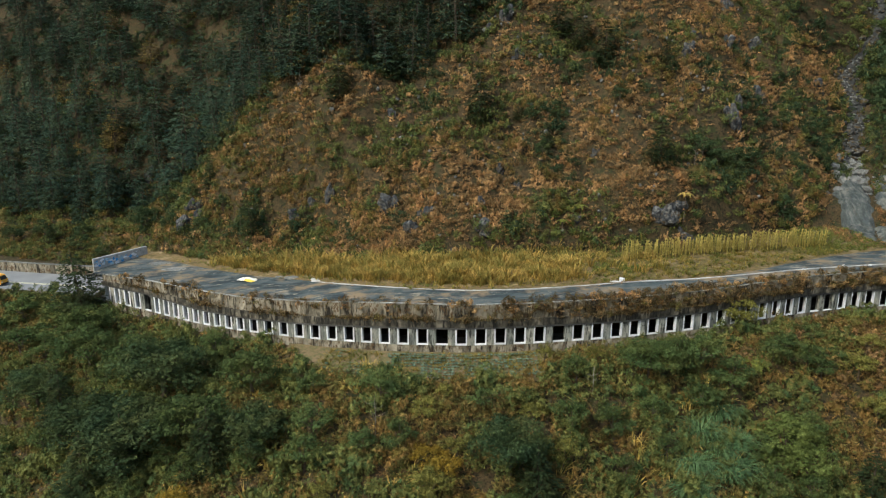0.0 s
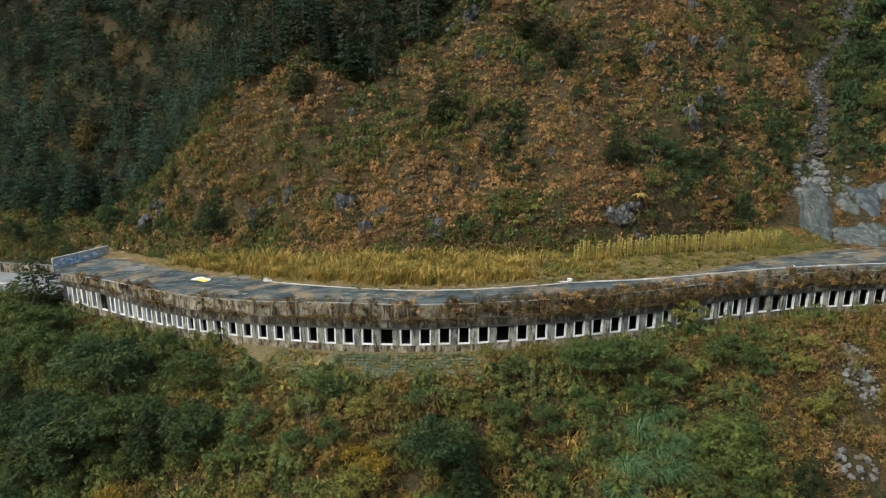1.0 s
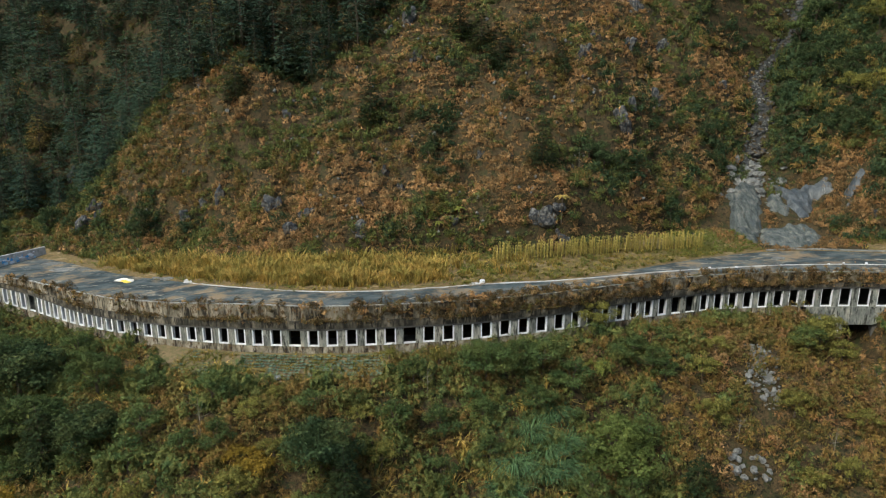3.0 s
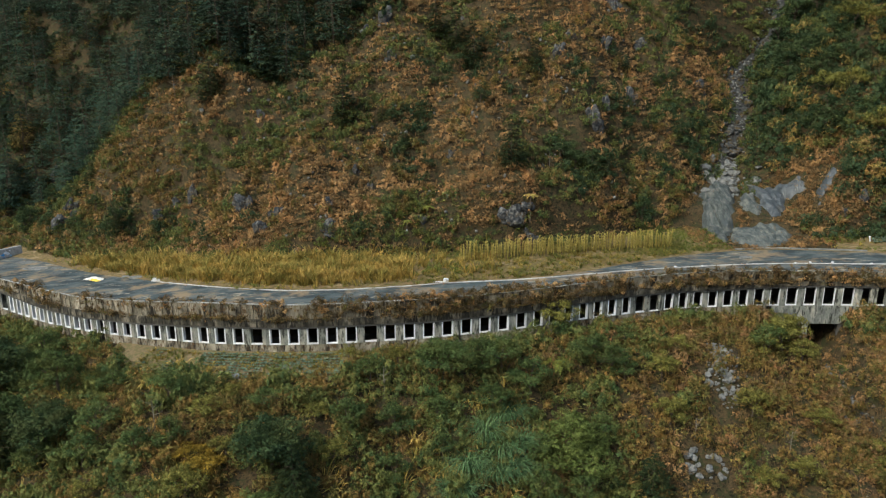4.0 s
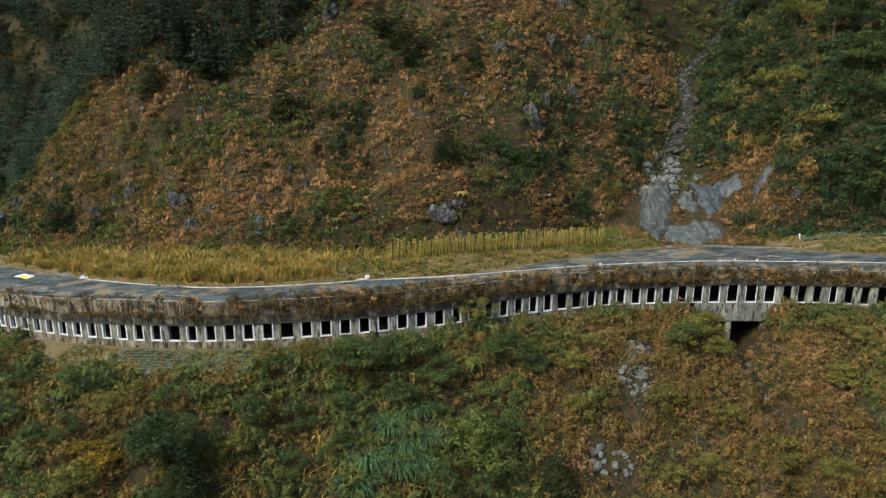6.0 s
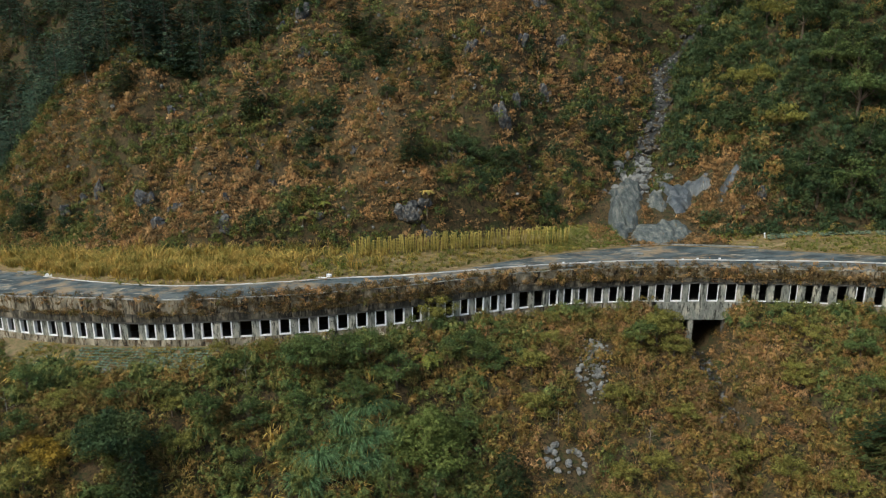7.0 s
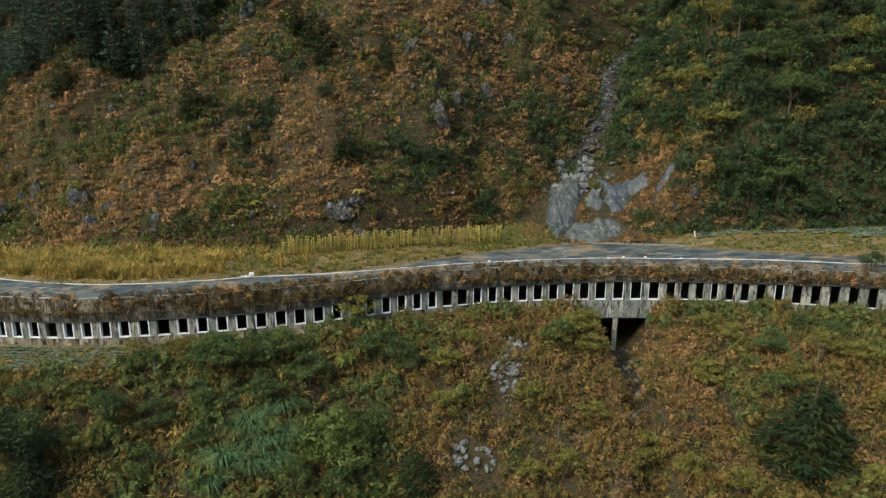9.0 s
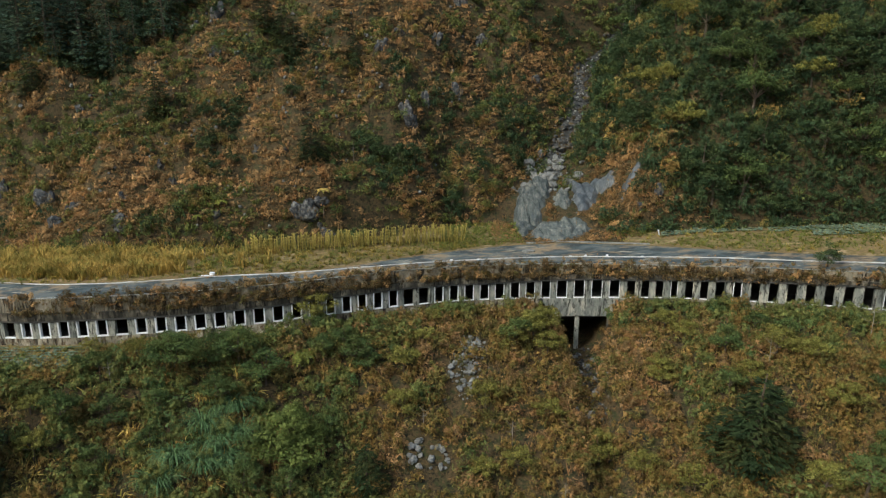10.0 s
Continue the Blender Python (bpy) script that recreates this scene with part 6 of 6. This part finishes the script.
p = throw(5200, -24, 150, 98, 126, lambda x, y: (np.abs(y - FRONT(x) - KERB(x) - 0.25) < 0.9) * np.clip(1.5 * wobble(x / 4, y / 2, 48) - 0.5, 0, 1))
p[:, 2] = road_z(p[:, 0]) + 0.06
scatter("kerb_weeds", TUFTS + FERNS, p, RS.uniform(0.25, 0.6, len(p)), M_FERN, "dry brown weeds along the kerb", "weeds", lean=0.2)
p = throw(2200, -45, 32, 104, 130, lambda x, y: (np.abs(y - FRONT(x) - DECK(x) - 0.4) < 1.0) * np.clip(1.5 * wobble(x / 3, y / 2, 49) - 0.35, 0, 1))
p[:, 2] = np.maximum(p[:, 2], road_z(p[:, 0]) + 0.06)
scatter("reed_weeds", TUFTS + GRASS, p, RS.uniform(0.4, 0.9, len(p)), M_GRASS, "tan and green weeds in front of the reeds", "weeds", lean=0.2)

# marker post by the upper field
bm = bmesh.new()
box(bm, Matrix.Translation((0, 0, 0.5)), 0.2, 0.2, 1.1, 0.03)
box(bm, Matrix.Translation((0, 0, 1.1)), 0.28, 0.28, 0.1, 0.02)
mp = part("marker_post", bm, M_WHITE)
mp.matrix_world = Matrix.Translation((103.4, 125.4, float(ground(103.4, 125.4)))) @ Matrix.Rotation(-0.2, 4, "Y")
tagged(mp, "leaning white concrete marker post beside the field", "post")
tagged(strip("kerb", 79.5, 100.5, lambda x: DECK(x) - 0.15, lambda x: DECK(x) + 0.2, 0.35, M_PALEROCK, 1.0, 2, 0.4), "low pale kerb behind the roof deck", "kerb", kind="structure")

# ---------------------------------------------------------------- open road before the portal
tagged(strip("road", -170, -69.2, 0.3, 13.2, 0.06, M_ROAD, 2.0, 4, 0.5), "pale grey asphalt road before the portal", "road", kind="structure")
M_LINE = solid_mat("road_paint", [(0.55, 0.5, 0.3), (0.7, 0.66, 0.45)], 1.5)
for d in (5.4, 5.9):
    tagged(strip("road_line", -170, -70, d, d + 0.18, 0.068, M_LINE, 2.0, 2), "faded yellow centre line", "road marking", kind="structure")
tagged(strip("trim", -170, -72.5, 12.9, 13.5, 2.1, M_CONC, 1.0, 2, 2.6), "weathered concrete retaining wall along the road", "wall", kind="structure")
tagged(strip("trim", -170, -72.5, 12.85, 13.55, 2.22, M_PALEROCK, 1.0, 2, 0.12), "pale coping on the retaining wall", "coping", kind="structure")
tagged(strip("trim", -170, -72, 0.0, 0.3, 0.5, M_CONC, 1.0, 2, 1.0), "low concrete parapet on the outer road edge", "parapet", kind="structure")

# yellow minibus
M_YELLOW = solid_mat("yellow_car_paint", [(0.62, 0.30, 0.02), (0.70, 0.36, 0.03)], 0.6, 0.35, 0.02)
M_GLASS = solid_mat("dark_window_glass", [(0.02, 0.022, 0.025), (0.035, 0.037, 0.04)], 0.6, 0.1, 0.0)
M_RUBBER = solid_mat("tyre_rubber", [(0.02, 0.02, 0.02), (0.03, 0.03, 0.03)], 2.0, 0.9)
bus = tagged(empty("minibus", along(-94.6, 3.6, float(road_z(-94.6)) + 0.08)), "yellow minibus with dark windows on the road", "minibus")
bm = bmesh.new()
prof = [(-2.7, 0.35), (2.6, 0.35), (2.75, 0.6), (2.7, 1.25), (2.2, 2.15), (1.9, 2.3), (-2.5, 2.3), (-2.7, 2.1)]
sides = [[bm.verts.new((x, sy * (0.98 if z < 1.4 else 0.86), z)) for x, z in prof] for sy in (-1, 1)]
for k in range(len(prof)):
    k2 = (k + 1) % len(prof)
    bm.faces.new((sides[0][k], sides[0][k2], sides[1][k2], sides[1][k]))
bm.faces.new(sides[0])
bm.faces.new(sides[1][::-1])
bmesh.ops.bevel(bm, geom=bm.edges[:], offset=0.05, segments=2, affect="EDGES")
body = part("body", bm, M_YELLOW, bus)
for sy in (-1, 1):
    for x0, x1 in ((-2.4, -1.3), (-1.2, -0.1), (0.0, 1.0), (1.1, 1.95)):
        bm = bmesh.new()
        vs = [bm.verts.new(v) for v in ((x0, sy * 0.985, 1.35), (x1, sy * 0.985, 1.35), (x1 - 0.02, sy * 0.90, 2.02), (x0, sy * 0.90, 2.02))]
        bm.faces.new(vs)
        part("window", bm, M_GLASS, bus)
bm = bmesh.new()
bm.faces.new([bm.verts.new(v) for v in ((2.72, -0.8, 1.33), (2.72, 0.8, 1.33), (2.3, 0.72, 2.08), (2.3, -0.72, 2.08))])
part("windscreen", bm, M_GLASS, bus)
for wx in (-1.7, 1.7):
    for sy in (-1, 1):
        bm = bmesh.new()
        bmesh.ops.create_cone(bm, cap_ends=True, segments=18, radius1=0.36, radius2=0.36, depth=0.24, matrix=Matrix.Translation((wx, sy * 0.88, 0.36)) @ Matrix.Rotation(math.pi / 2, 4, "X"))
        part("wheel", bm, M_RUBBER, bus)
for sy in (-1, 1):
    bm = bmesh.new()
    box(bm, Matrix.Translation((2.76, sy * 0.7, 0.9)), 0.06, 0.3, 0.2, 0.02)
    part("headlight", bm, M_WHITE, bus)
bm = bmesh.new()
box(bm, Matrix.Translation((2.74, 0, 0.5)), 0.16, 1.9, 0.22, 0.04)
part("bumper", bm, M_RUBBER, bus)
